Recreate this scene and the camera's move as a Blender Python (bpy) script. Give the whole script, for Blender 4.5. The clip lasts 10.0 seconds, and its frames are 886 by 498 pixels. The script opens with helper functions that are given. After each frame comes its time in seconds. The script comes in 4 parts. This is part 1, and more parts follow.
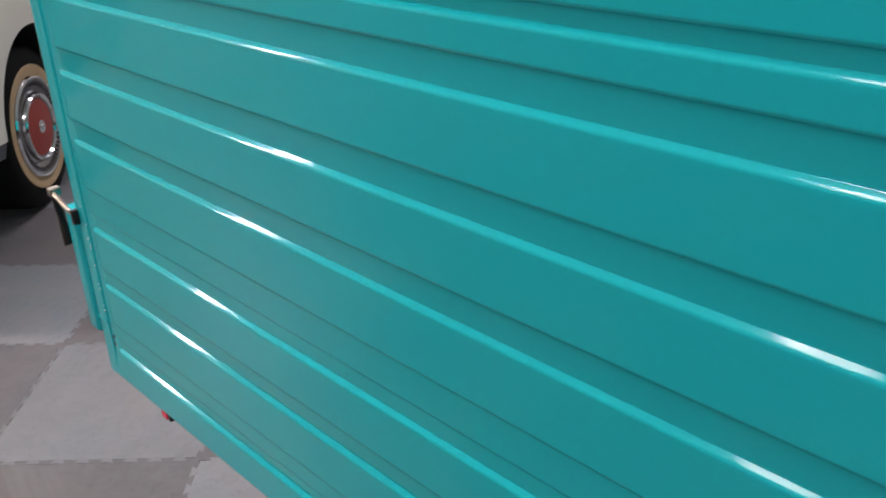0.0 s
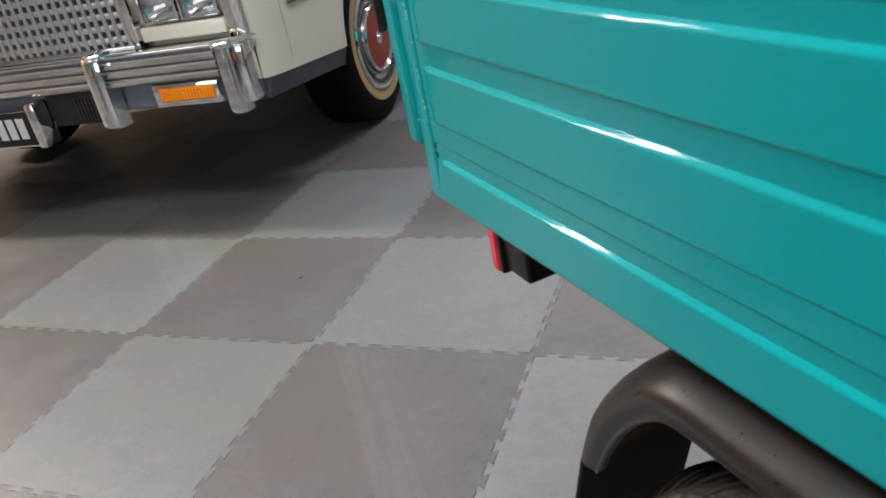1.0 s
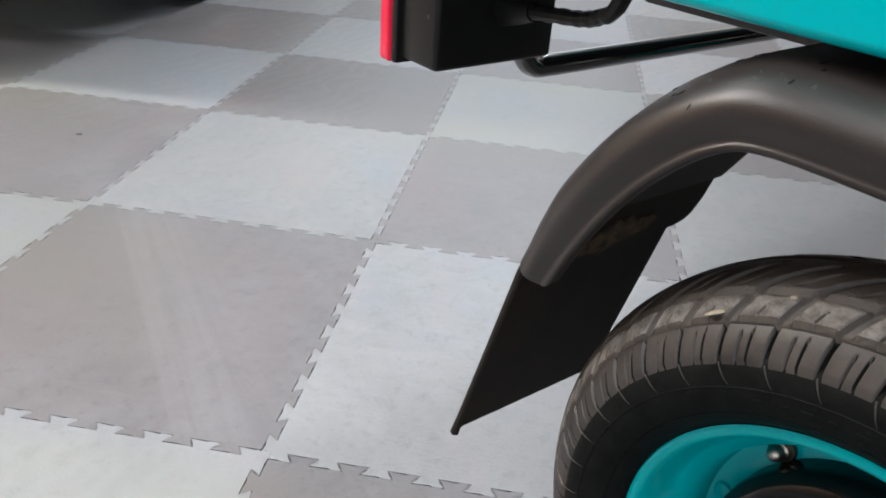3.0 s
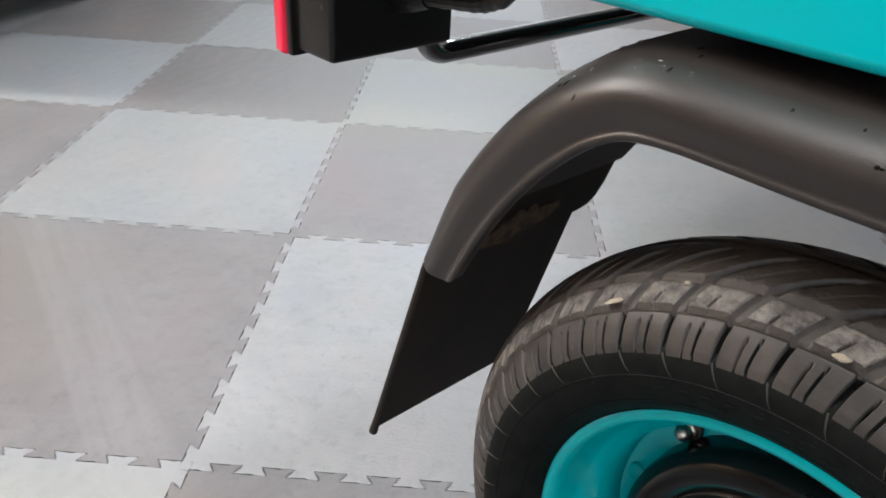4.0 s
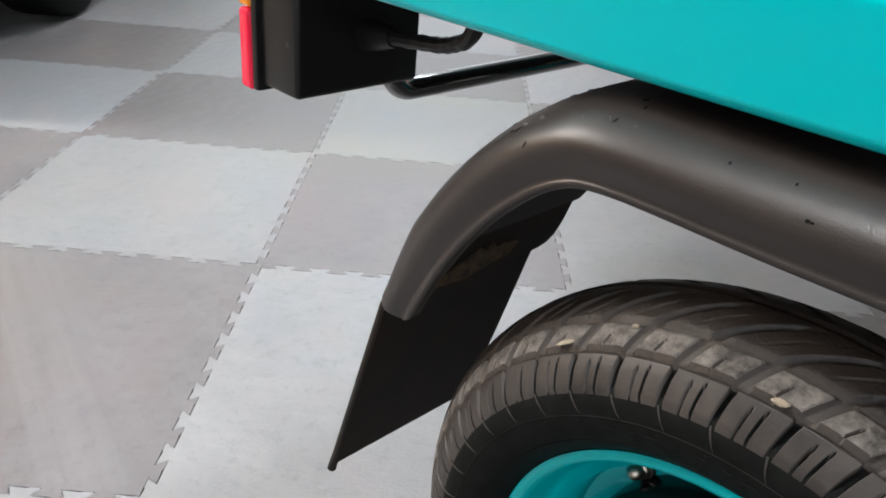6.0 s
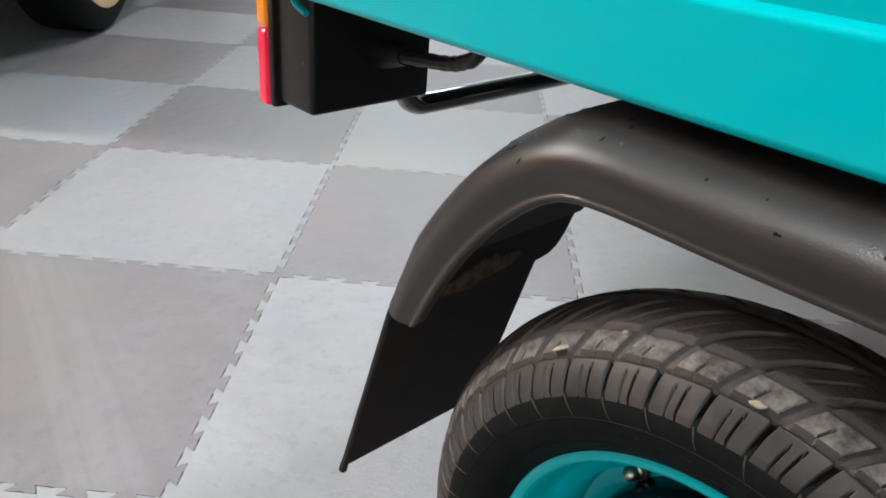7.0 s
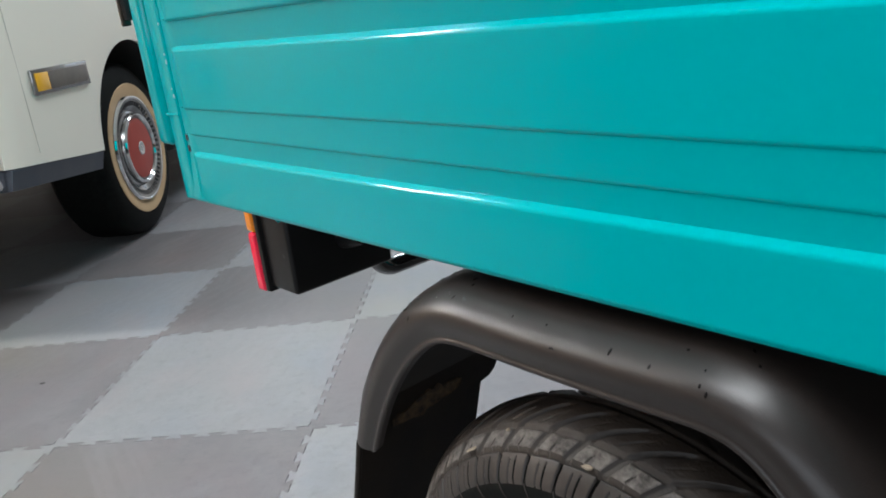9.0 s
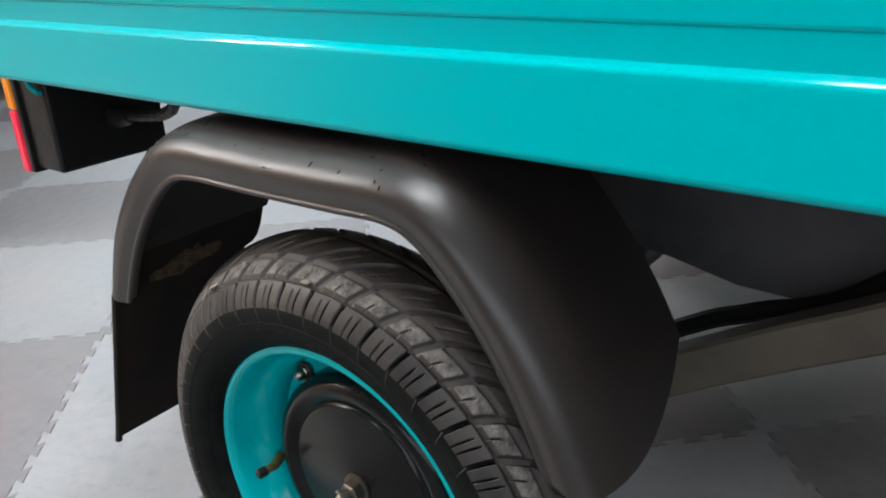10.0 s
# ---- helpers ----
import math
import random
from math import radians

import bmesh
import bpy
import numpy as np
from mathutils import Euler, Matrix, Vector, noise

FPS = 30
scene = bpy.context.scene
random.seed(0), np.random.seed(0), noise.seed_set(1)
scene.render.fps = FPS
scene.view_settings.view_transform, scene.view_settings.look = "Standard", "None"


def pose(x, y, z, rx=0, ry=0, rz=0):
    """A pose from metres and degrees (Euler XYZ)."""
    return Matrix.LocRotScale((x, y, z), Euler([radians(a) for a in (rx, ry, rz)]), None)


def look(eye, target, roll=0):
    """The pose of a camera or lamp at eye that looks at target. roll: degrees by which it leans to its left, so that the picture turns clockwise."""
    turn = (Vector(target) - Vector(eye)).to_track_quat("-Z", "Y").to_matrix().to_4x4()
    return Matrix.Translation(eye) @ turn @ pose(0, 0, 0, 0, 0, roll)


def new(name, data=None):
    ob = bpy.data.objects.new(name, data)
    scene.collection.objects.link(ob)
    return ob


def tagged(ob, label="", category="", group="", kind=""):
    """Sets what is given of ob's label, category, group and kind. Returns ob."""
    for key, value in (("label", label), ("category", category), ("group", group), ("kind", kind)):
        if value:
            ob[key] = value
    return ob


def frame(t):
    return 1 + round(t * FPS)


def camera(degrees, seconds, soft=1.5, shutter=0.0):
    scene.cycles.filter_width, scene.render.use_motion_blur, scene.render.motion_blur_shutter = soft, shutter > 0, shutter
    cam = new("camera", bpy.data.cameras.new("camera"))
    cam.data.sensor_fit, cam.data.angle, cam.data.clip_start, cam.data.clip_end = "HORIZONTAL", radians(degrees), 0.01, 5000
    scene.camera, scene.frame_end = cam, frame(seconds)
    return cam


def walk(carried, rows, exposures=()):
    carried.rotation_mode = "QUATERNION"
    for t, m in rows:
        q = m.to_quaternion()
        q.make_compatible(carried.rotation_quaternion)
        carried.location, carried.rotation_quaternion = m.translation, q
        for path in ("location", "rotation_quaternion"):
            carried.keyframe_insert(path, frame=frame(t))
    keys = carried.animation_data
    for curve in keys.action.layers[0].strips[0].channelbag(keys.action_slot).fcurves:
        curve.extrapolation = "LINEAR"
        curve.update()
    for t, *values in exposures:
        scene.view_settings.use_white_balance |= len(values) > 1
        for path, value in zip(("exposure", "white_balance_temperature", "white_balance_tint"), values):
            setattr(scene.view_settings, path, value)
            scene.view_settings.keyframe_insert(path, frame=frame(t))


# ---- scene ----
cam = camera(59.0, 10.0, 1.75, 0.1)
PATH = [
    (0, (0.515, -0.926, 1.235), (0.578, 0.867, 0.351), 0.1),
    (0.2, (0.506, -0.906, 1.217), (0.435, 0.861, 0.282), -0.4),
    (0.5, (0.514, -0.877, 1.159), (0.178, 0.835, 0.181), -4.1),
    (0.7, (0.487, -0.824, 1.07), (-0.043, 0.848, 0.108), -7),
    (1, (0.403, -0.721, 0.905), (-0.331, 0.912, 0.012), -11.3),
    (1.2, (0.369, -0.715, 0.792), (-0.408, 0.924, -0.051), -12.6),
    (1.5, (0.298, -0.686, 0.653), (-0.504, 0.952, -0.168), -11.5),
    (2, (0.261, -0.641, 0.592), (-0.461, 0.992, -0.309), -7.1),
    (2.5, (0.276, -0.609, 0.59), (-0.14, 1.089, -0.383), 2.2),
    (3, (0.253, -0.601, 0.618), (0.036, 1.134, -0.351), 4.2),
    (3.2, (0.258, -0.599, 0.615), (0.091, 1.142, -0.355), 4.1),
    (4.3, (0.272, -0.581, 0.626), (0.259, 1.145, -0.383), 3.8),
    (4.5, (0.272, -0.582, 0.629), (0.278, 1.154, -0.363), 4.2),
    (4.7, (0.273, -0.58, 0.64), (0.291, 1.165, -0.339), 4.3),
    (5, (0.278, -0.584, 0.633), (0.313, 1.175, -0.318), 4.9),
    (5.2, (0.278, -0.586, 0.635), (0.315, 1.179, -0.306), 4.9),
    (6.3, (0.282, -0.584, 0.633), (0.289, 1.183, -0.303), 5.2),
    (6.5, (0.281, -0.587, 0.638), (0.291, 1.182, -0.296), 5.6),
    (7, (0.292, -0.606, 0.646), (0.254, 1.17, -0.273), 4.3),
    (7.2, (0.319, -0.617, 0.669), (0.206, 1.178, -0.207), 1.6),
    (7.5, (0.356, -0.658, 0.726), (0.138, 1.175, -0.044), -2.2),
    (8, (0.408, -0.708, 0.749), (0.136, 1.158, 0.084), -6.1),
    (8.5, (0.396, -0.715, 0.751), (0.144, 1.168, 0.125), -7.1),
    (9, (0.402, -0.748, 0.724), (0.22, 1.147, 0.11), -7),
    (9.2, (0.415, -0.779, 0.689), (0.294, 1.113, 0.051), -6.5),
    (9.5, (0.439, -0.817, 0.655), (0.424, 1.051, -0.059), -5.1),
    (9.7, (0.46, -0.828, 0.645), (0.518, 1.016, -0.124), -4.1),
    (9.8, (0.465, -0.832, 0.64), (0.576, 1.008, -0.137), -4.4),
    (10, (0.475, -0.833, 0.661), (0.69, 1.002, -0.106), -2.7),
]
# the clip's camera brightens as it comes down to the wheel: seconds, stops, kelvin, tint
EXPOSURES = [
    (0.0, -0.02, 6400, 20), (0.6, -0.02, 6400, 18), (1.0, 0.05, 6400, 12), (1.5, 0.28, 6400, 11), (2.0, 0.52, 6200, 11), (2.5, 0.72, 6100, 11),
    (4.5, 0.95, 6270, 11), (6.5, 0.95, 6270, 11), (7.2, 0.86, 6140, 10), (8.0, 0.58, 6010, 9), (9.0, 0.48, 6000, 9), (10.0, 0.87, 6030, 10),
]
walk(cam, [(t, look(eye, target, roll)) for t, eye, target, roll in PATH], EXPOSURES)

# ---- world and lamps ----
world = bpy.data.worlds.new("world")
scene.world = world
world.use_nodes = True
world.node_tree.nodes["Background"].inputs[0].default_value = (0.75, 0.85, 1.0, 1)
world.node_tree.nodes["Background"].inputs[1].default_value = 0.02

ROOM_X0, ROOM_X1, ROOM_Y0, ROOM_Y1, ROOM_H = -6.5, 5.0, -4.4, 7.5, 3.4
# unseen ceiling lamps and two added fills: x, y, length, width, turn, spread, watts, colour
LAMPS_AND_FILLS = [
    (0.3, -0.7, 1.15, 0.2, 0, 180, 43, (1.0, 0.98, 0.95)),
    # added narrow fill that lifts the floor behind the side panel
    (-0.10, 0.55, 0.6, 0.3, 0, 54, 5.2, (0.95, 0.98, 1.0)),
    # added fill for the car's side and the floor under the truck
    (0.5, 3.9, 1.15, 0.24, 0, 180, 82, (0.95, 0.98, 1.0)),
    (-3.1, 6.2, 1.15, 0.24, 0, 180, 75, (1.0, 0.94, 0.90)),
    (-3.3, 1.17, 2.2, 0.22, 0, 180, 92, (1.0, 0.95, 0.88)),
    (-5.4, 1.17, 1.8, 0.22, 0, 180, 235, (1.0, 0.92, 0.82)),
    (-0.55, -1.15, 1.4, 0.30, 38, 180, 25, (1.0, 0.97, 0.92)),
]
for lx, ly, long, wide, turn, spread, watts, colour in LAMPS_AND_FILLS:
    light = bpy.data.lights.new("ceiling_lamp", "AREA")
    light.shape, light.size, light.size_y = "RECTANGLE", long, wide
    light.energy, light.color = watts, colour
    light.spread = radians(spread)
    lamp = new("ceiling_lamp", light)
    lamp.matrix_world = pose(lx, ly, ROOM_H - 0.075, 0, 0, turn)

# fill lights in added, unseen windows: x0, x1, z0, z1, y, turn, watts, colour
FILL_WINDOWS = [
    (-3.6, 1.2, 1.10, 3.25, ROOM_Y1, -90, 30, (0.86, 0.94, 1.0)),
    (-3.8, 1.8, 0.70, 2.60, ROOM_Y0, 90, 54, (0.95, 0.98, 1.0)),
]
for x0, x1, z0, z1, wy, turn, watts, colour in FILL_WINDOWS:
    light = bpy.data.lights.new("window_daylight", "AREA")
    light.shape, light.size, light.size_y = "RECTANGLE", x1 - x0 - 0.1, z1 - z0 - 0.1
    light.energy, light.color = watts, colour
    window_fill_light = new("window_daylight", light)
    window_fill_light.matrix_world = pose((x0 + x1) / 2, wy - 0.13 * turn / 90, (z0 + z1) / 2, turn, 0, 0)


# ---- materials ----
def material(name, base, rough=0.5, metal=0.0, coat=0.0, coat_rough=0.05, coat_ior=1.5, spec=0.5, noise_scale=0.0, noise_amount=0.0,
             second=None, bump_scale=0.0, bump=0.0, island=0.0, rough_var=0.0, detail=6.0):
    """Principled surface with a coarse stain, a fine grain and a fine relief."""
    m = bpy.data.materials.new(name)
    m.use_nodes = True
    nt = m.node_tree
    b = nt.nodes["Principled BSDF"]
    b.inputs["Base Color"].default_value = (*base, 1)
    b.inputs["Roughness"].default_value = rough
    b.inputs["Metallic"].default_value = metal
    b.inputs["Coat Weight"].default_value = coat
    b.inputs["Coat Roughness"].default_value = coat_rough
    b.inputs["Specular IOR Level"].default_value = spec
    b.inputs["Coat IOR"].default_value = coat_ior
    co = nt.nodes.new("ShaderNodeTexCoord")
    if noise_amount:
        n = nt.nodes.new("ShaderNodeTexNoise")
        n.inputs["Scale"].default_value, n.inputs["Detail"].default_value = noise_scale, detail
        n.inputs["Roughness"].default_value = 0.65
        nt.links.new(co.outputs["Object"], n.inputs["Vector"])
        ramp = nt.nodes.new("ShaderNodeValToRGB")
        ramp.color_ramp.elements[0].position, ramp.color_ramp.elements[1].position = 0.35, 0.7
        mix = nt.nodes.new("ShaderNodeMix")
        mix.data_type = "RGBA"
        mix.inputs[6].default_value = (*base, 1)
        mix.inputs[7].default_value = (*(second or base), 1)
        scale = nt.nodes.new("ShaderNodeMath")
        scale.operation = "MULTIPLY"
        scale.inputs[1].default_value = noise_amount
        nt.links.new(n.outputs["Fac"], ramp.inputs["Fac"])
        nt.links.new(ramp.outputs["Color"], scale.inputs[0])
        nt.links.new(scale.outputs[0], mix.inputs[0])
        nt.links.new(mix.outputs[2], b.inputs["Base Color"])
        if rough_var:
            r = nt.nodes.new("ShaderNodeMapRange")
            r.inputs["To Min"].default_value, r.inputs["To Max"].default_value = rough - rough_var, rough + rough_var
            nt.links.new(n.outputs["Fac"], r.inputs["Value"])
            nt.links.new(r.outputs[0], b.inputs["Roughness"])
    if bump:
        n2 = nt.nodes.new("ShaderNodeTexNoise")
        n2.inputs["Scale"].default_value, n2.inputs["Detail"].default_value = bump_scale, 4
        nt.links.new(co.outputs["Object"], n2.inputs["Vector"])
        bp = nt.nodes.new("ShaderNodeBump")
        bp.inputs["Strength"].default_value, bp.inputs["Distance"].default_value = bump, 0.002
        nt.links.new(n2.outputs["Fac"], bp.inputs["Height"])
        nt.links.new(bp.outputs[0], b.inputs["Normal"])
    return m


TEAL = material("teal_paint", (0.0, 0.36, 0.385), 0.42, coat=0.66, coat_rough=0.08, coat_ior=1.46, spec=0.02, noise_scale=3, noise_amount=0.35,
                second=(0.0, 0.335, 0.36), bump_scale=9, bump=0.10)
TEAL_IN = material("dirty_teal_inner_paint", (0.018, 0.060, 0.062), 0.5, noise_scale=9, noise_amount=0.8, second=(0.03, 0.028, 0.026), bump_scale=60, bump=0.2)
FENDER = material("black_moulded_plastic", (0.0160, 0.0125, 0.0112), 0.36, noise_scale=14, noise_amount=0.5,
                  second=(0.025, 0.0195, 0.0165), bump_scale=900, bump=0.10, rough_var=0.06)
BLACK = material("black_plastic", (0.006, 0.006, 0.006), 0.45, spec=0.3, noise_scale=20, noise_amount=0.5, second=(0.011, 0.010, 0.0095),
                 bump_scale=600, bump=0.1)
FLAP = material("dirty_black_rubber", (0.007, 0.006, 0.0055), 0.55, spec=0.25, noise_scale=18, noise_amount=0.8, second=(0.020, 0.014, 0.009),
                bump_scale=500, bump=0.2)
RUST = material("rusty_bracket", (0.010, 0.007, 0.005), 0.9, noise_scale=110, noise_amount=1.0, second=(0.095, 0.055, 0.021),
                bump_scale=300, bump=0.5)
RUBBER = material("tyre_rubber", (0.0105, 0.0084, 0.0072), 0.5, noise_scale=24, noise_amount=0.95, second=(0.044, 0.0355, 0.030),
                  bump_scale=420, bump=0.12, rough_var=0.12)
DUSTY = material("dust_caked_tread", (0.0140, 0.0100, 0.0076), 0.52, noise_scale=26, noise_amount=0.9, second=(0.038, 0.0285, 0.0215), bump_scale=420, bump=0.35)
CHALKY = material("chalky_worn_tread", (0.030, 0.0248, 0.0210), 0.58, noise_scale=110, noise_amount=1.0, second=(0.20, 0.180, 0.162), bump_scale=420, bump=0.7)
# sidewall rubber; its near-black also paints the shade in the shoulder grooves
SIDEWALL_AND_SHADE = material("tyre_sidewall_and_groove_shade", (0.0026, 0.0026, 0.0026), 0.6, spec=0.09, noise_scale=60, noise_amount=0.6, second=(0.0105, 0.0130, 0.0108),
                    bump_scale=300, bump=0.15, rough_var=0.1)
PIPE = material("gloss_black_tube_paint", (0.006, 0.006, 0.0065), 0.14, coat=1.0, coat_rough=0.05, spec=0.8, noise_scale=40, noise_amount=0.5, second=(0.014, 0.012, 0.011), bump_scale=90, bump=0.06)
DRUM = material("black_gloss_enamel", (0.003, 0.003, 0.003), 0.24, coat=0.12, coat_rough=0.10, spec=0.15, noise_scale=30, noise_amount=0.5,
                second=(0.012, 0.0115, 0.011), bump_scale=120, bump=0.05)
STEEL = material("worn_steel", (0.42, 0.38, 0.33), 0.35, metal=1.0, noise_scale=90, noise_amount=0.8, second=(0.16, 0.12, 0.08),
                 bump_scale=300, bump=0.2)
DARK_STEEL = material("oily_dark_steel", (0.05, 0.045, 0.04), 0.45, metal=0.7, noise_scale=70, noise_amount=0.8, second=(0.13, 0.10, 0.07),
                      bump_scale=260, bump=0.3)
BRASS = material("dull_brass", (0.42, 0.27, 0.10), 0.4, metal=0.9, noise_scale=80, noise_amount=0.8, second=(0.15, 0.09, 0.04))
CHASSIS = material("chassis_black_paint", (0.015, 0.015, 0.015), 0.55, noise_scale=10, noise_amount=0.8, second=(0.04, 0.035, 0.03),
                   bump_scale=150, bump=0.25)
GRIME = material("oily_underbody_grime", (0.007, 0.007, 0.0075), 0.6, spec=0.2, noise_scale=9, noise_amount=0.7, second=(0.016, 0.014, 0.012), bump_scale=150, bump=0.3)
STONE = material("beige_stone_chip", (0.40, 0.34, 0.25), 0.85, noise_scale=300, noise_amount=0.8, second=(0.24, 0.20, 0.15), bump_scale=900, bump=0.4)
SHEET = material("dusty_grey_underbody_sheet", (0.020, 0.019, 0.0195), 0.5, noise_scale=7, noise_amount=0.9, second=(0.055, 0.051, 0.051), bump_scale=80, bump=0.25)
ARM = material("dusty_brown_steel", (0.10, 0.082, 0.060), 0.6, noise_scale=14, noise_amount=0.8, second=(0.055, 0.045, 0.034), bump_scale=150, bump=0.2)
TANK = material("dusty_grey_enamel", (0.16, 0.14, 0.12), 0.55, noise_scale=8, noise_amount=0.8, second=(0.08, 0.07, 0.06),
                bump_scale=120, bump=0.15)
CHROME = material("chrome", (0.93, 0.93, 0.93), 0.055, metal=1.0, noise_scale=12, noise_amount=0.4, second=(0.78, 0.77, 0.76), rough_var=0.03)
AGED_CHROME = material("aged_chrome", (0.38, 0.38, 0.38), 0.22, metal=1.0, noise_scale=30, noise_amount=0.5, second=(0.26, 0.25, 0.24), rough_var=0.06)
GREY_TRIM = material("grey_bumper_filler", (0.16, 0.18, 0.215), 0.38, noise_scale=8, noise_amount=0.5, second=(0.11, 0.125, 0.15))
DARK_TRIM = material("dark_blue_sill_paint", (0.045, 0.055, 0.075), 0.4, noise_scale=7, noise_amount=0.6, second=(0.09, 0.09, 0.10))
CREAM = material("cream_paint", (0.80, 0.765, 0.66), 0.3, coat=0.6, coat_rough=0.08, noise_scale=2.5, noise_amount=0.4,
                 second=(0.76, 0.73, 0.63))
SEAM = material("shaded_cream_seam", (0.42, 0.40, 0.34), 0.6)
WHITEWALL = material("yellowed_whitewall", (0.52, 0.36, 0.20), 0.6, noise_scale=12, noise_amount=0.7, second=(0.42, 0.28, 0.15))
RED_CAP = material("red_hub_enamel", (0.33, 0.035, 0.022), 0.32, noise_scale=9, noise_amount=0.5, second=(0.26, 0.03, 0.02))
GRILLE_DARK = material("grille_black", (0.012, 0.012, 0.014), 0.5)
GRILLE_BAR = material("grille_satin_metal", (0.62, 0.63, 0.65), 0.34, metal=0.85, noise_scale=14, noise_amount=0.4, second=(0.5, 0.5, 0.52))
CHIP = material("pale_paint_chip", (0.42, 0.60, 0.60), 0.3)
SPECK = material("dried_black_specks", (0.004, 0.004, 0.004), 0.9, spec=0.1)
PLATE = material("black_plate", (0.01, 0.01, 0.01), 0.35)
PLATE_INK = material("white_plate_lettering", (0.75, 0.75, 0.73), 0.4)
YELLOW = material("yellow_marker_lens", (0.8, 0.42, 0.01), 0.25, coat=0.6)
DARK_WALL = material("dark_painted_wall", (0.28, 0.28, 0.285), 0.75, noise_scale=1.2, noise_amount=0.5, second=(0.22, 0.22, 0.22), bump_scale=60, bump=0.1)
# brown chosen for the tint this unseen wall reflects onto the floor
REFLECTED_BROWN_WALL = material("brown_reflection_wall", (0.42, 0.30, 0.20), 0.7, noise_scale=1.2, noise_amount=0.5, second=(0.34, 0.24, 0.16), bump_scale=60, bump=0.1)
WALL = material("painted_wall", (0.62, 0.60, 0.57), 0.8, noise_scale=1.2, noise_amount=0.5, second=(0.52, 0.50, 0.47), bump_scale=60, bump=0.1)
CEILING = material("painted_ceiling", (0.72, 0.72, 0.72), 0.85, noise_scale=1.0, noise_amount=0.5, second=(0.62, 0.62, 0.62))
WHITE_METAL = material("white_lamp_housing", (0.7, 0.7, 0.7), 0.4)
SLAB = material("dark_subfloor", (0.06, 0.057, 0.054), 0.9)


def lens_material(name, base, clear):
    m = bpy.data.materials.new(name)
    m.use_nodes = True
    b = m.node_tree.nodes["Principled BSDF"]
    b.inputs["Base Color"].default_value = (*base, 1)
    b.inputs["Roughness"].default_value = 0.15
    b.inputs["Transmission Weight"].default_value = clear
    b.inputs["IOR"].default_value = 1.49
    return m


RED_LENS = lens_material("red_lens", (0.95, 0.010, 0.06), 0.0)
AMBER_LENS = lens_material("amber_lens", (1.0, 0.30, 0.005), 0.0)
CLEAR_LENS = lens_material("clear_lens", (0.95, 0.96, 0.97), 0.95)


def tile_material(name, base, dust, stain):
    """Rubbery floor tile: trodden dust, scuffs, faint pink and blue stains, fine pimpled grain."""
    m = bpy.data.materials.new(name)
    m.use_nodes = True
    nt = m.node_tree
    b = nt.nodes["Principled BSDF"]
    geo = nt.nodes.new("ShaderNodeNewGeometry")
    info = nt.nodes.new("ShaderNodeObjectInfo")
    pos = geo.outputs["Position"]

    def noise_node(scale, detail, rough, stretch=None):
        n = nt.nodes.new("ShaderNodeTexNoise")
        n.inputs["Scale"].default_value, n.inputs["Detail"].default_value, n.inputs["Roughness"].default_value = scale, detail, rough
        if stretch:
            mp = nt.nodes.new("ShaderNodeMapping")
            mp.inputs["Scale"].default_value, mp.inputs["Rotation"].default_value = stretch, (0, 0, 0.5)
            nt.links.new(pos, mp.inputs["Vector"])
            nt.links.new(mp.outputs[0], n.inputs["Vector"])
        else:
            nt.links.new(pos, n.inputs["Vector"])
        return n

    def mixed(fac, low, high, lo=0.35, hi=0.7, amount=1.0, a=None, c=None):
        r = nt.nodes.new("ShaderNodeMapRange")
        r.inputs["From Min"].default_value, r.inputs["From Max"].default_value = lo, hi
        r.inputs["To Max"].default_value = amount
        nt.links.new(fac, r.inputs["Value"])
        x = nt.nodes.new("ShaderNodeMix")
        x.data_type = "RGBA"
        nt.links.new(r.outputs[0], x.inputs[0])
        if a:
            nt.links.new(a, x.inputs[6])
        else:
            x.inputs[6].default_value = (*low, 1)
        x.inputs[7].default_value = (*high, 1)
        return x.outputs[2]

    coarse, mid, fine = noise_node(2.2, 5, 0.6), noise_node(11, 8, 0.7), noise_node(48, 8, 0.75)
    streak = noise_node(5, 6, 0.65, (1, 9, 1))
    col = mixed(mid.outputs["Fac"], base, dust, 0.38, 0.72, 0.75)
    col = mixed(coarse.outputs["Fac"], base, stain, 0.48, 0.7, 0.8, a=col)
    col = mixed(streak.outputs["Fac"], base, dust, 0.55, 0.75, 0.4, a=col)
    col = mixed(fine.outputs["Fac"], base, tuple(v * 0.62 for v in base), 0.52, 0.72, 0.6, a=col)
    # pinkish and yellowish blotches, and banded tyre tracks where the dust was rolled on
    blotch, patch = noise_node(4.5, 4, 0.6, (1.3, 0.8, 1)), noise_node(1.7, 3, 0.5, (0.7, 1.6, 1))
    col = mixed(blotch.outputs["Fac"], base, (base[0] * 1.22, base[1] * 1.08, base[2] * 1.06), 0.5, 0.68, 0.6, a=col)
    col = mixed(patch.outputs["Fac"], base, (base[0] * 1.12, base[1] * 1.12, base[2] * 0.94), 0.52, 0.7, 0.75, a=col)
    mp = nt.nodes.new("ShaderNodeMapping")
    mp.inputs["Rotation"].default_value = (0, 0, 0.35)
    nt.links.new(pos, mp.inputs["Vector"])
    wave = nt.nodes.new("ShaderNodeTexWave")
    wave.inputs["Scale"].default_value, wave.inputs["Distortion"].default_value = 7.0, 11.0
    wave.inputs["Detail"].default_value, wave.inputs["Detail Scale"].default_value = 3.0, 1.2
    nt.links.new(mp.outputs[0], wave.inputs["Vector"])
    track = nt.nodes.new("ShaderNodeMath")
    track.operation = "MULTIPLY"
    where = nt.nodes.new("ShaderNodeMapRange")
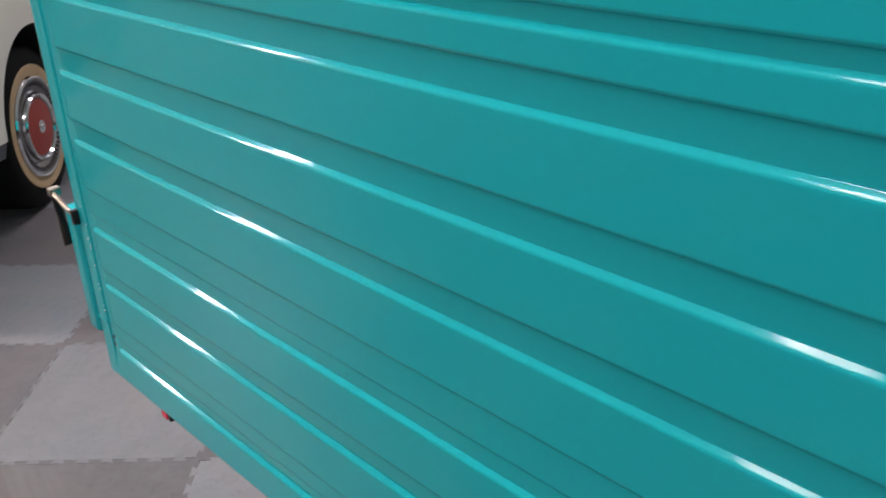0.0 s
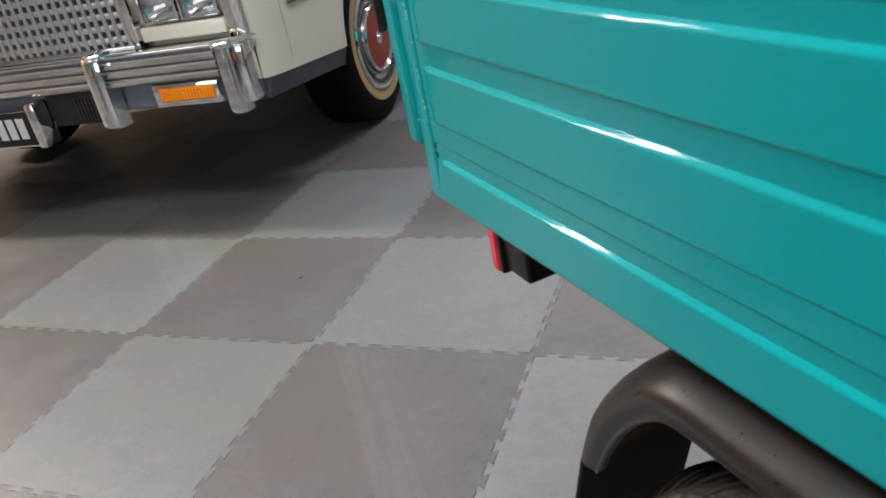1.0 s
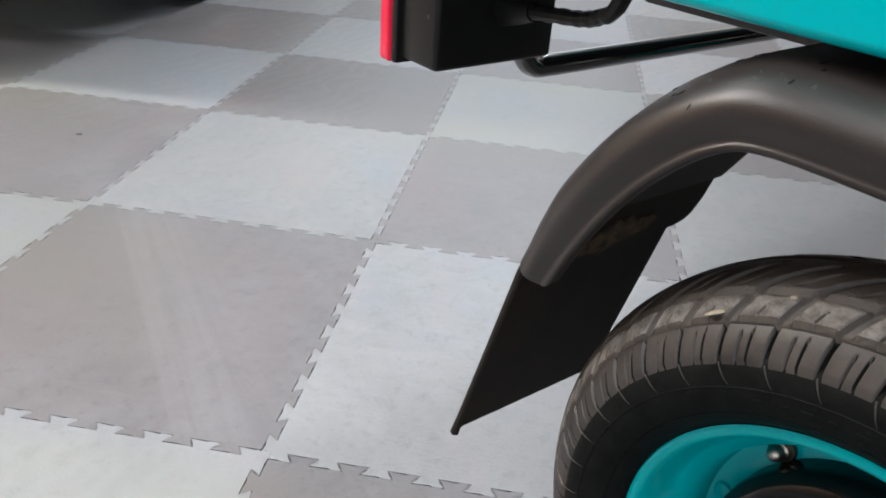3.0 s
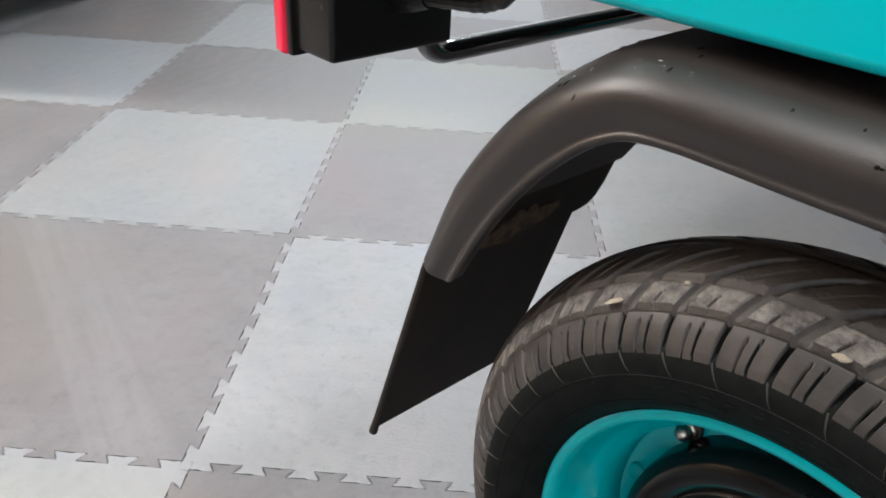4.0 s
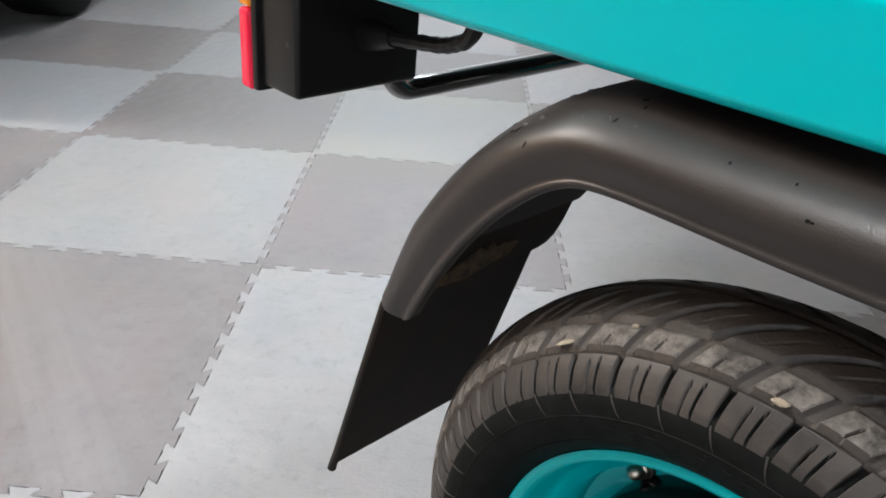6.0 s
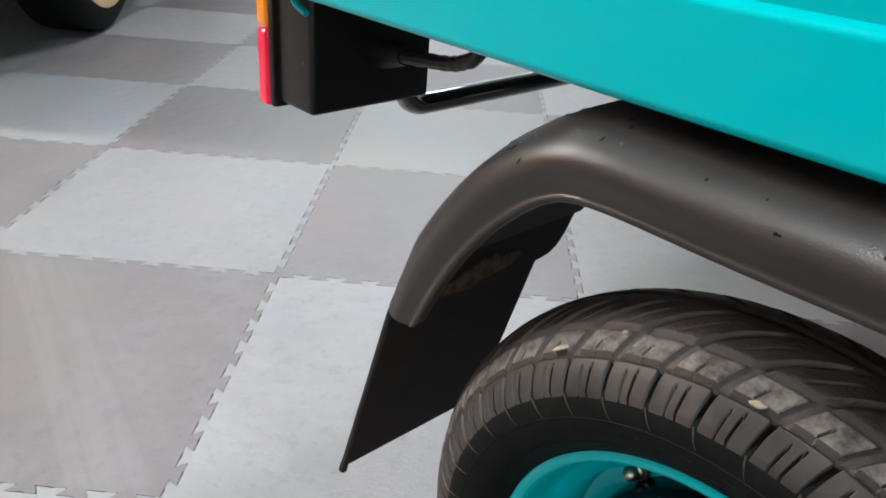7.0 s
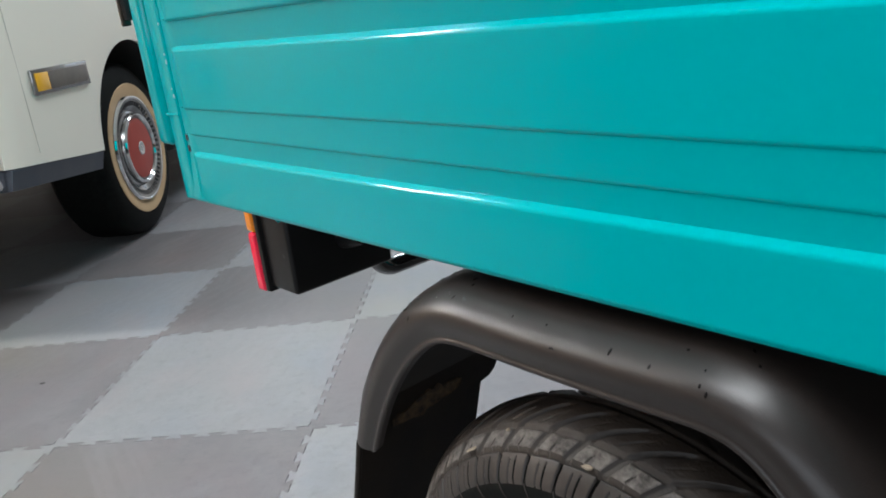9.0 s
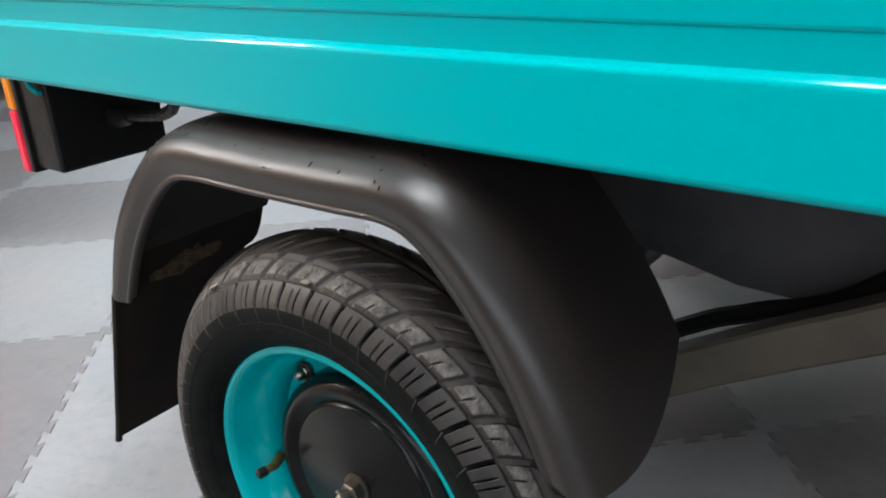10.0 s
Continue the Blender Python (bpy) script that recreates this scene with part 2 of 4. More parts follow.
    where.inputs["From Min"].default_value, where.inputs["From Max"].default_value = 0.5, 0.62
    nt.links.new(noise_node(1.3, 2, 0.5, (1, 0.5, 1)).outputs["Fac"], where.inputs["Value"])
    nt.links.new(wave.outputs["Fac"], track.inputs[0])
    nt.links.new(where.outputs[0], track.inputs[1])
    col = mixed(track.outputs[0], base, dust, 0.3, 1.0, 0.4, a=col)
    # dusty tyre tracks: straight bands with a clear edge, streaked lengthwise
    def node(kind, operation="", **values):
        n = nt.nodes.new(kind)
        if operation:
            n.operation = operation
        for key, v in values.items():
            if hasattr(v, "is_output"):
                nt.links.new(v, n.inputs[int(key[1:])])
            else:
                n.inputs[int(key[1:])].default_value = v
        return n

    def ramp_of(value, lo, hi, to=1.0):
        r = nt.nodes.new("ShaderNodeMapRange")
        r.inputs["From Min"].default_value, r.inputs["From Max"].default_value, r.inputs["To Max"].default_value = lo, hi, to
        nt.links.new(value, r.inputs["Value"])
        return r.outputs[0]

    def rolled(turn, u0, u1, v0, v1, soft):
        """How strongly a track shows: it runs along the turned axis from v0 to v1 and lies between u0 and u1 across it."""
        c, q = math.cos(turn), math.sin(turn)
        u = node("ShaderNodeVectorMath", "DOT_PRODUCT", i0=pos, i1=(c, q, 0.0)).outputs["Value"]
        v = node("ShaderNodeVectorMath", "DOT_PRODUCT", i0=pos, i1=(-q, c, 0.0)).outputs["Value"]
        at = node("ShaderNodeCombineXYZ", i0=node("ShaderNodeMath", "MULTIPLY", i0=u, i1=55.0).outputs[0], i1=node("ShaderNodeMath", "MULTIPLY", i0=v, i1=2.2).outputs[0]).outputs[0]
        lines = nt.nodes.new("ShaderNodeTexNoise")
        lines.inputs["Scale"].default_value, lines.inputs["Detail"].default_value = 1.0, 3.0
        nt.links.new(at, lines.inputs["Vector"])
        streaks = ramp_of(lines.outputs["Fac"], 0.36, 0.62)
        clouds = ramp_of(noise_node(16, 6, 0.7).outputs["Fac"], 0.35, 0.65)
        both = node("ShaderNodeMath", "MULTIPLY_ADD", i0=streaks, i1=0.6, i2=node("ShaderNodeMath", "MULTIPLY", i0=clouds, i1=0.4).outputs[0]).outputs[0]
        for edge in (ramp_of(u, u0, u0 + 0.008), ramp_of(u, u1, u1 - soft), ramp_of(v, v0, v0 + 0.12), ramp_of(v, v1, v1 - 0.12)):
            both = node("ShaderNodeMath", "MULTIPLY", i0=both, i1=edge).outputs[0]
        return both
    col = mixed(rolled(0.607, -0.088, 0.060, -0.04, 0.72, 0.07), base, tuple(v * 1.35 for v in dust), 0.0, 0.8, 0.24, a=col)
    col = mixed(rolled(0.807, -0.225, -0.060, 1.10, 2.45, 0.04), base, tuple(v * 1.3 for v in dust), 0.0, 0.8, 0.30, a=col)
    hsv = nt.nodes.new("ShaderNodeHueSaturation")
    val = nt.nodes.new("ShaderNodeMapRange")
    val.inputs["To Min"].default_value, val.inputs["To Max"].default_value = 0.88, 1.1
    nt.links.new(info.outputs["Random"], val.inputs["Value"])
    nt.links.new(val.outputs[0], hsv.inputs["Value"])
    nt.links.new(col, hsv.inputs["Color"])
    nt.links.new(hsv.outputs[0], b.inputs["Base Color"])
    rr = nt.nodes.new("ShaderNodeMapRange")
    rr.inputs["To Min"].default_value, rr.inputs["To Max"].default_value = 0.28, 0.5
    wet = nt.nodes.new("ShaderNodeMath")
    wet.operation = "ADD"
    nt.links.new(mid.outputs["Fac"], wet.inputs[0])
    part_of = nt.nodes.new("ShaderNodeMath")
    part_of.operation = "MULTIPLY"
    part_of.inputs[1].default_value = 0.35
    nt.links.new(track.outputs[0], part_of.inputs[0])
    nt.links.new(part_of.outputs[0], wet.inputs[1])
    nt.links.new(wet.outputs[0], rr.inputs["Value"])
    nt.links.new(rr.outputs[0], b.inputs["Roughness"])
    bp = nt.nodes.new("ShaderNodeBump")
    bp.inputs["Strength"].default_value, bp.inputs["Distance"].default_value = 0.22, 0.002
    grain = noise_node(210, 5, 0.7)
    nt.links.new(grain.outputs["Fac"], bp.inputs["Height"])
    nt.links.new(bp.outputs[0], b.inputs["Normal"])
    return m


TILE_LIGHT = tile_material("light_grey_tile", (0.150, 0.152, 0.156), (0.20, 0.20, 0.202), (0.145, 0.162, 0.188))
TILE_DARK = tile_material("warm_dark_grey_tile", (0.096, 0.091, 0.093), (0.145, 0.139, 0.14), (0.122, 0.102, 0.10))


# ---- mesh helpers ----
def finish(bm, name, mat, smooth=True, angle=35):
    bmesh.ops.recalc_face_normals(bm, faces=bm.faces)
    me = bpy.data.meshes.new(name)
    if smooth:
        lim = radians(angle)
        for f in bm.faces:
            f.smooth = True
        for e in bm.edges:
            if len(e.link_faces) == 2 and e.calc_face_angle(0) > lim:
                e.smooth = False
    bm.to_mesh(me)
    bm.free()
    me.materials.append(mat)
    return me


def part(name, bm, mat, parent, label="", smooth=True, angle=35):
    ob = new(name, finish(bm, name, mat, smooth, angle))
    ob.parent = parent
    if label:
        ob["label"] = label
    return ob


def box(bm, x0, x1, y0, y1, z0, z1, bevel=0.0, seg=2):
    vs = [bm.verts.new((x, y, z)) for x in (x0, x1) for y in (y0, y1) for z in (z0, z1)]
    fs = [bm.faces.new([vs[i] for i in q]) for q in ((0, 1, 3, 2), (4, 6, 7, 5), (0, 4, 5, 1), (2, 3, 7, 6), (0, 2, 6, 4), (1, 5, 7, 3))]
    if bevel:
        edges = list({e for f in fs for e in f.edges})
        bmesh.ops.bevel(bm, geom=edges, offset=bevel, segments=seg, affect="EDGES", profile=0.5)
    return bm


def boxed(*args, **kw):
    return box(bmesh.new(), *args, **kw)


def tube(bm, pts, radius, sides=12, caps=True):
    """A round bar along points; radius may be a list."""
    pts = [Vector(p) for p in pts]
    rings = []
    ref = Vector((0.13, 0.29, 0.95))
    for i, p in enumerate(pts):
        t = (pts[min(i + 1, len(pts) - 1)] - pts[max(i - 1, 0)]).normalized()
        a = t.cross(ref).normalized()
        b = t.cross(a)
        r = radius[i] if isinstance(radius, (list, tuple)) else radius
        rings.append([bm.verts.new(p + r * (math.cos(k * math.tau / sides) * a + math.sin(k * math.tau / sides) * b)) for k in range(sides)])
    for r0, r1 in zip(rings, rings[1:]):
        for k in range(sides):
            bm.faces.new((r0[k], r0[(k + 1) % sides], r1[(k + 1) % sides], r1[k]))
    if caps:
        bm.faces.new(rings[0])
        bm.faces.new(rings[-1])
    return bm


def curve(points, steps=6):
    """Points of a smooth line through the given ones."""
    ps = [Vector(p) for p in points]
    out = []
    for i in range(len(ps) - 1):
        p0, p1, p2, p3 = ps[max(i - 1, 0)], ps[i], ps[i + 1], ps[min(i + 2, len(ps) - 1)]
        for k in range(steps):
            t = k / steps
            out.append(0.5 * (2 * p1 + (p2 - p0) * t + (2 * p0 - 5 * p1 + 4 * p2 - p3) * t * t + (3 * p1 - p0 - 3 * p2 + p3) * t**3))
    return out + [ps[-1]]


def revolve(bm, profile, centre, axis="y", sides=64, closed=False):
    """Turns a profile of (along the axis, radius) round an axis through centre."""
    cx, cy, cz = centre
    rings = []
    for a, r in profile:
        ring = []
        for k in range(sides):
            c, s = math.cos(k * math.tau / sides), math.sin(k * math.tau / sides)
            p = (cx + r * c, cy + a, cz + r * s) if axis == "y" else (cx + a, cy + r * c, cz + r * s)
            ring.append(bm.verts.new(p))
        rings.append(ring)
    pairs = list(zip(rings, rings[1:])) + ([(rings[-1], rings[0])] if closed else [])
    for r0, r1 in pairs:
        for k in range(sides):
            bm.faces.new((r0[k], r0[(k + 1) % sides], r1[(k + 1) % sides], r1[k]))
    if not closed:
        for ring, (a, r) in ((rings[0], profile[0]), (rings[-1], profile[-1])):
            if r < 0.012:
                bm.faces.new(ring)
    return bm


def prism(bm, outline, y0, y1, axis="y"):
    """A flat outline of (x, z), or (y, z) for axis x, given a thickness along the axis."""
    def at(p, v):
        return (p[0], v, p[1]) if axis == "y" else (v, p[0], p[1])
    a, b = [bm.verts.new(at(p, y0)) for p in outline], [bm.verts.new(at(p, y1)) for p in outline]
    bm.faces.new(a)
    bm.faces.new(b[::-1])
    for i in range(len(outline)):
        j = (i + 1) % len(outline)
        bm.faces.new((a[i], b[i], b[j], a[j]))
    return bm


def sheet(bm, rows, thick=0.0):
    """Skins a grid of points; thick gives it a back."""
    grid = [[bm.verts.new(p) for p in row] for row in rows]
    faces = []
    for r0, r1 in zip(grid, grid[1:]):
        for k in range(len(r0) - 1):
            faces.append(bm.faces.new((r0[k], r0[k + 1], r1[k + 1], r1[k])))
    if thick:
        bmesh.ops.recalc_face_normals(bm, faces=faces)
        bmesh.ops.solidify(bm, geom=faces, thickness=thick)
    return bm


def thing(name, label, category, m=None, group="", kind=""):
    ob = new(name)
    ob.empty_display_size = 0.1
    if m is not None:
        ob.matrix_world = m
    return tagged(ob, label, category, group, kind)


def bmesh_dome(r, flat):
    bm = bmesh.new()
    bmesh.ops.create_icosphere(bm, subdivisions=2, radius=r)
    for v in bm.verts:
        v.co.z *= flat
    return bm


# ---- the room ----
def wall_slab(name, x0, x1, y0, y1, z0, z1, mat, label, category):
    ob = new(name, finish(boxed(x0, x1, y0, y1, z0, z1), name, mat, smooth=False))
    return tagged(ob, label, category, kind="structure")


# end walls with openings and frames added round the two fill lights
for number, (x0, x1, z0, z1, wy, turn, watts, colour) in enumerate(FILL_WINDOWS):
    out = 0.2 if turn < 0 else -0.2
    name = "wall_north" if turn < 0 else "wall_south"
    bm = bmesh.new()
    for a, b, c, e in ((ROOM_X0 - 0.2, x0, -0.05, ROOM_H), (x1, ROOM_X1 + 0.2, -0.05, ROOM_H), (x0, x1, -0.05, z0), (x0, x1, z1, ROOM_H)):
        box(bm, a, b, min(wy, wy + out), max(wy, wy + out), c, e)
    tagged(new(name, finish(bm, name, WALL if number == 0 else DARK_WALL, smooth=False)), "plain painted showroom wall with a wide shop window", "wall", kind="structure")
    window = thing("window_%d" % (number + 1), "wide shop window with slim dark metal frame", "window", pose(0, wy, 0), kind="structure")
    bm = bmesh.new()
    for k in range(5):
        x = x0 + (x1 - x0) * k / 4
        box(bm, x - 0.03, x + 0.03, min(out * 0.2, out * 0.45), max(out * 0.2, out * 0.45), z0, z1, bevel=0.004)
    for z in (z0 + 0.03, z1 - 0.03):
        box(bm, x0, x1, min(out * 0.19, out * 0.44), max(out * 0.19, out * 0.44), z - 0.03, z + 0.03, bevel=0.004)
    part("window_frame", bm, GRILLE_DARK, window, "slim dark metal frame")
wall_slab("wall_west", ROOM_X0 - 0.2, ROOM_X0, ROOM_Y0, ROOM_Y1, -0.05, ROOM_H, REFLECTED_BROWN_WALL, "plain unseen wall, warm brown to tint floor reflections", "wall")
wall_slab("wall_east", ROOM_X1, ROOM_X1 + 0.2, ROOM_Y0, ROOM_Y1, -0.05, ROOM_H, WALL, "plain off-white painted showroom wall", "wall")
wall_slab("ceiling", ROOM_X0 - 0.2, ROOM_X1 + 0.2, ROOM_Y0 - 0.2, ROOM_Y1 + 0.2, ROOM_H, ROOM_H + 0.15, CEILING, "plain pale painted showroom ceiling", "ceiling")
floor = wall_slab("floor", ROOM_X0 - 0.2, ROOM_X1 + 0.2, ROOM_Y0 - 0.2, ROOM_Y1 + 0.2, -0.16, -0.012, SLAB,
                  "checkered floor of light and dark grey interlocking rubber tiles", "floor")

# a housing for every lamp, the two added fills included
for lx, ly, long, wide, turn, spread, watts, colour in LAMPS_AND_FILLS:
    fix = thing("ceiling_light", "white rectangular housing for an unseen ceiling lamp", "ceiling light", pose(lx, ly, ROOM_H, 0, 0, turn), "ceiling lights")
    part("frame", boxed(-long / 2 - 0.03, long / 2 + 0.03, -wide / 2 - 0.03, wide / 2 + 0.03, -0.06, 0.0, bevel=0.008), WHITE_METAL, fix)

# ---- the small truck: x forward along its side, y into it, z up ----
TRUCK = pose(0.0401, 0.0889, 0, 0, 0, -44.79) @ Matrix.Scale(1.0214, 4)
truck = thing("pickup_truck", "small teal cargo truck with ribbed steel load bed", "truck", TRUCK)
BED_L, BED_W, Z0, Z1 = 1.36, 1.22, 0.5325, 1.21

# ribs: each light slope goes in by the depth, each dark step comes out again
RIB = 0.0046
STEPS = [(0.582, -1.0), (0.6028, 0.5), (0.630, 0.5), (0.688, -1.0), (0.7165, 1.0), (0.773, -1.0), (0.796, 0.4), (0.835, 0.6),
         (0.895, -1.0), (0.9252, 1.0), (0.982, -1.0), (1.0136, 1.0), (1.072, -1.0), (1.101, 1.0), (1.1235, -1.0), (1.139, 1.0)]


def rib_profile():
    """(depth, z) up the ribbed side; depth 0 is the outermost face. Each rib edge is a flat slope between two tight folds."""
    pts, depth = [(0.005, Z0 - 0.0005), (0.002, Z0), (0.0006, Z0 + 0.0008), (0.0, Z0 + 0.0025), (0.0, Z0 + 0.0032)], 0.0
    for z, s in STEPS:
        d1 = depth - s * RIB
        if s < 0:
            half, fold = 0.0018, 0.0009
            rise = (d1 - depth) / (2 * half)
            pts.append((depth, z - half - fold - 0.0006))
            for k in range(6):
                f = k / 5
                pts.append((depth + rise * fold * f * f, z - half - fold + 2 * fold * f))
            for k in range(6):
                f = 1 - k / 5
                pts.append((d1 - rise * fold * f * f, z + half + fold - 2 * fold * f))
            pts.append((d1, z + half + fold + 0.0006))
        else:
            # the upper sheet overlaps the lower one and leaves a narrow open crease
            lap = d1 + 0.55 * (depth - d1)
            pts += [(lap, z - 0.0020), (lap, z - 0.0014), (lap + 0.0004, z - 0.0010), (lap + 0.0046, z + 0.0004), (lap + 0.0046, z + 0.0013),
                    (d1 + 0.0008, z + 0.0007), (d1 + 0.0002, z + 0.0010), (d1, z + 0.0016), (d1, z + 0.0022)]
        depth = d1
    return pts + [(depth, Z1 - 0.005), (depth, Z1 - 0.0042), (depth + 0.0012, Z1 - 0.0012), (depth + 0.004, Z1)]


def side_panel(y, sign):
    prof = rib_profile()
    bm = bmesh.new()
    xs = [0.030, 0.042, 0.0445, 0.047, 0.0495, 0.052, 0.0545, 0.057, 0.0595, 0.062] + [0.08 + (BED_L - 0.14) * i / 14 for i in range(15)] + [BED_L - 0.05, BED_L - 0.045, BED_L]
    rows = []
    for x in xs:
        k = min(max((x - 0.0445) / 0.0125, 0), 1) * min(max((BED_L - 0.045 - x) / 0.01, 0), 1)
        k = k * k * (3 - 2 * k)
        row = []
        for dep, z in prof:
            low = k if z > 0.574 else 1.0
            row.append((x, y + sign * (dep * low + 0.0025 * (1 - k) * (z > 0.574)), z))
        rows.append(row)
    sheet(bm, rows, 0.0025)
    return bm


part("side_panel", side_panel(0.0, 1), TEAL, truck, "glossy teal ribbed steel side panel", angle=75)
part("side_panel", side_panel(BED_W, -1), TEAL, truck, "glossy teal ribbed steel side panel", angle=75)

# folded rear corner posts with a rounded edge
for y, s in ((0.0, 1), (BED_W, -1)):
    bm = bmesh.new()
    prof = [(0.0350, 0.0030), (0.0348, -0.0004), (0.0338, -0.0016), (0.0320, -0.0021), (0.0190, -0.0023), (0.0110, -0.0020), (0.0050, -0.0006), (0.0015, 0.0030), (0.0, 0.009), (0.0, 0.045)]
    rows = [[(x - (0.006 * max(0, 1 - (z - Z0) / 0.006) ** 2 if x > 0.03 else 0), y + s * d, z) for x, d in prof] for z in (Z0, Z0 + 0.002, Z0 + 0.004, Z0 + 0.007, 0.56, 0.60, 0.7, 0.9, 1.05, Z1)]
    sheet(bm, rows, 0.002)
    part("corner_post", bm, TEAL, truck)
    bm = boxed(0.004, 0.0345, min(y - s * 0.0032, y + s * 0.002), max(y - s * 0.0032, y + s * 0.002), 0.6215, 0.6245, bevel=0.001)
    part("weld_seam", bm, TEAL, truck)

# drain slots by the corner
for z in (0.588, 0.5995):
    part("drain_hole", boxed(0.0358, 0.0415, -0.0008, 0.003, z - 0.0034, z + 0.0034, bevel=0.001), GRILLE_DARK, truck)

# pale chips and scuffs in the paint near the corner
chips = random.Random(11)
chip_me = finish(bmesh_dome(0.0014, 0.25), "paint_chip", CHIP)
spots = [(0.097 + chips.gauss(0, 0.006), 0.0, 0.676 + chips.gauss(0, 0.0035)) for k in range(9)]
spots += [(0.0335 - 0.006 * chips.random() ** 2, -0.0022, chips.uniform(0.64, 0.80)) for k in range(12)]
for x, deep, z in spots:
    ob = new("paint_chip", chip_me)
    ob.parent = truck
    ob.matrix_local = Matrix.Translation((x, deep, z)) @ Matrix.Rotation(radians(90), 4, "X") @ Matrix.Diagonal((chips.uniform(0.5, 1.2), chips.uniform(0.5, 2.0), 1.0, 1.0))

# bed floor, bulkhead and upper rear wall
part("bed_floor", boxed(0.02, BED_L, 0.012, BED_W - 0.012, 0.556, 0.575, bevel=0.002), TEAL_IN, truck)
part("bulkhead", boxed(BED_L - 0.03, BED_L - 0.004, 0.012, BED_W - 0.012, 0.575, Z1 - 0.004, bevel=0.002), TEAL_IN, truck)
part("rear_wall", boxed(0.010, 0.024, 0.012, BED_W - 0.012, 0.80, Z1 - 0.004, bevel=0.002), TEAL, truck)
part("bed_roof", boxed(0.004, BED_L, 0.006, BED_W - 0.006, Z1 - 0.003, Z1 + 0.012, bevel=0.003), TEAL, truck)
bm = bmesh.new()
for x in (0.16, 0.45, 0.80, 1.10):
    box(bm, x - 0.02, x + 0.02, 0.03, BED_W - 0.03, 0.530, 0.5555, bevel=0.003)
part("cross_member", bm, CHASSIS, truck)

# tailgate with a folded edge, hooks and the latch hanging from it
tail = part("tailgate", boxed(-0.034, -0.0035, -0.003, BED_W + 0.003, 0.588, 0.786, bevel=0.007, seg=3), TEAL, truck, "teal tailgate with folded edge")
bm = bmesh.new()
for z in (0.64, 0.70, 0.75):
    box(bm, -0.042, -0.0365, 0.06, BED_W - 0.06, z - 0.012, z + 0.012, bevel=0.004)
part("tailgate_rib", bm, TEAL, tail)
bm = bmesh.new()
tube(bm, curve([(0.012, -0.006, 0.783), (0.004, -0.010, 0.790), (-0.02, -0.010, 0.797), (-0.045, -0.008, 0.803)], 5), 0.0035, 8)
box(bm, -0.050, -0.038, -0.014, 0.002, 0.797, 0.809, bevel=0.002)
part("latch_bar", bm, STEEL, tail, "bare metal latch bar")
part("latch_catch", boxed(0.006, 0.016, -0.011, 0.002, 0.770, 0.792, bevel=0.003), BLACK, tail)
bm = bmesh.new()
tube(bm, curve([(-0.045, -0.006, 0.80), (-0.050, -0.004, 0.775), (-0.048, 0.0, 0.745), (-0.046, 0.0, 0.722)], 5), [0.0045] * 16, 8)
part("latch_strap", bm, BLACK, tail, "black rubber latch strap")
part("latch_plate", boxed(-0.056, -0.050, -0.006, 0.004, 0.716, 0.786, bevel=0.0015), DARK_STEEL, tail)

# ---- fender ----
LIP = curve([(0.3310, 0, 0.353), (0.3495, 0, 0.390), (0.371, 0, 0.4245), (0.396, 0, 0.4545), (0.424, 0, 0.4775), (0.454, 0, 0.4865),
             (0.53, 0, 0.4870), (0.600, 0, 0.4880), (0.642, 0, 0.4885), (0.667, 0, 0.4800), (0.692, 0, 0.4565), (0.716, 0, 0.4265), (0.736, 0, 0.394), (0.753, 0, 0.358)], 5)
SKIN = [(-0.0255, -0.0090), (-0.0300, -0.0087), (-0.0319, -0.0076), (-0.0324, -0.0060), (-0.0318, -0.0046), (-0.0310, -0.0038), (-0.0314, -0.0018), (-0.0338, 0.0045), (-0.0348, 0.0090),
        (-0.0338, 0.0135), (-0.0308, 0.0178), (-0.0252, 0.0216), (-0.0170, 0.0250), (-0.0060, 0.0277), (0.008, 0.0293), (0.021, 0.0299), (0.035, 0.0300), (0.050, 0.0300), (0.065, 0.0300), (0.078, 0.0300), (0.090, 0.0300), (0.099, 0.0300), (0.106, 0.0300)]


def fender(y, sign, parent):
    rows = []
    n = len(LIP)
    for i, p in enumerate(LIP):
        t = (LIP[min(i + 1, n - 1)] - LIP[max(i - 1, 0)]).normalized()
        out = Vector((-t.z, 0, t.x))
        row = []
        for w, o in SKIN:
            q = p + out * (o + 0.004 + 0.009 * max(0.0, 1 - i / 27) ** 0.7 * min(max(o / 0.03, 0.0), 1.0) * min(i / 6, 1.0))
            left = n - 1 - i
            if i == 0 and w < 0.0:
                f = min(max((o + 0.009) / 0.039, 0), 1)
                q -= t * (0.015 * math.sqrt(1 - (2 * f - 1) ** 2) - 0.006)
            if left < 8:
                f = min(max((o + 0.009) / 0.039, 0), 1)
                g = 0.30 + 0.70 * math.sin(f * math.pi / 2) - 1.6 * max((w + 0.005) / 0.111, 0) ** 2
                q += t * 0.026 * g * ((8 - left) / 8) ** 2
            row.append((q.x, y + sign * w, q.z))
        rows.append(row)
    bm = sheet(bmesh.new(), rows, 0.003)
    return part("fender", bm, FENDER, parent, "matt black moulded plastic rear fender", angle=60), rows


RUN = 0.010
rng = random.Random(5)


def dome_mesh(name, r, mat):
    bm = bmesh.new()
    bmesh.ops.create_icosphere(bm, subdivisions=2, radius=r)
    for v in bm.verts:
        v.co.z *= 0.4
    return finish(bm, name, mat)


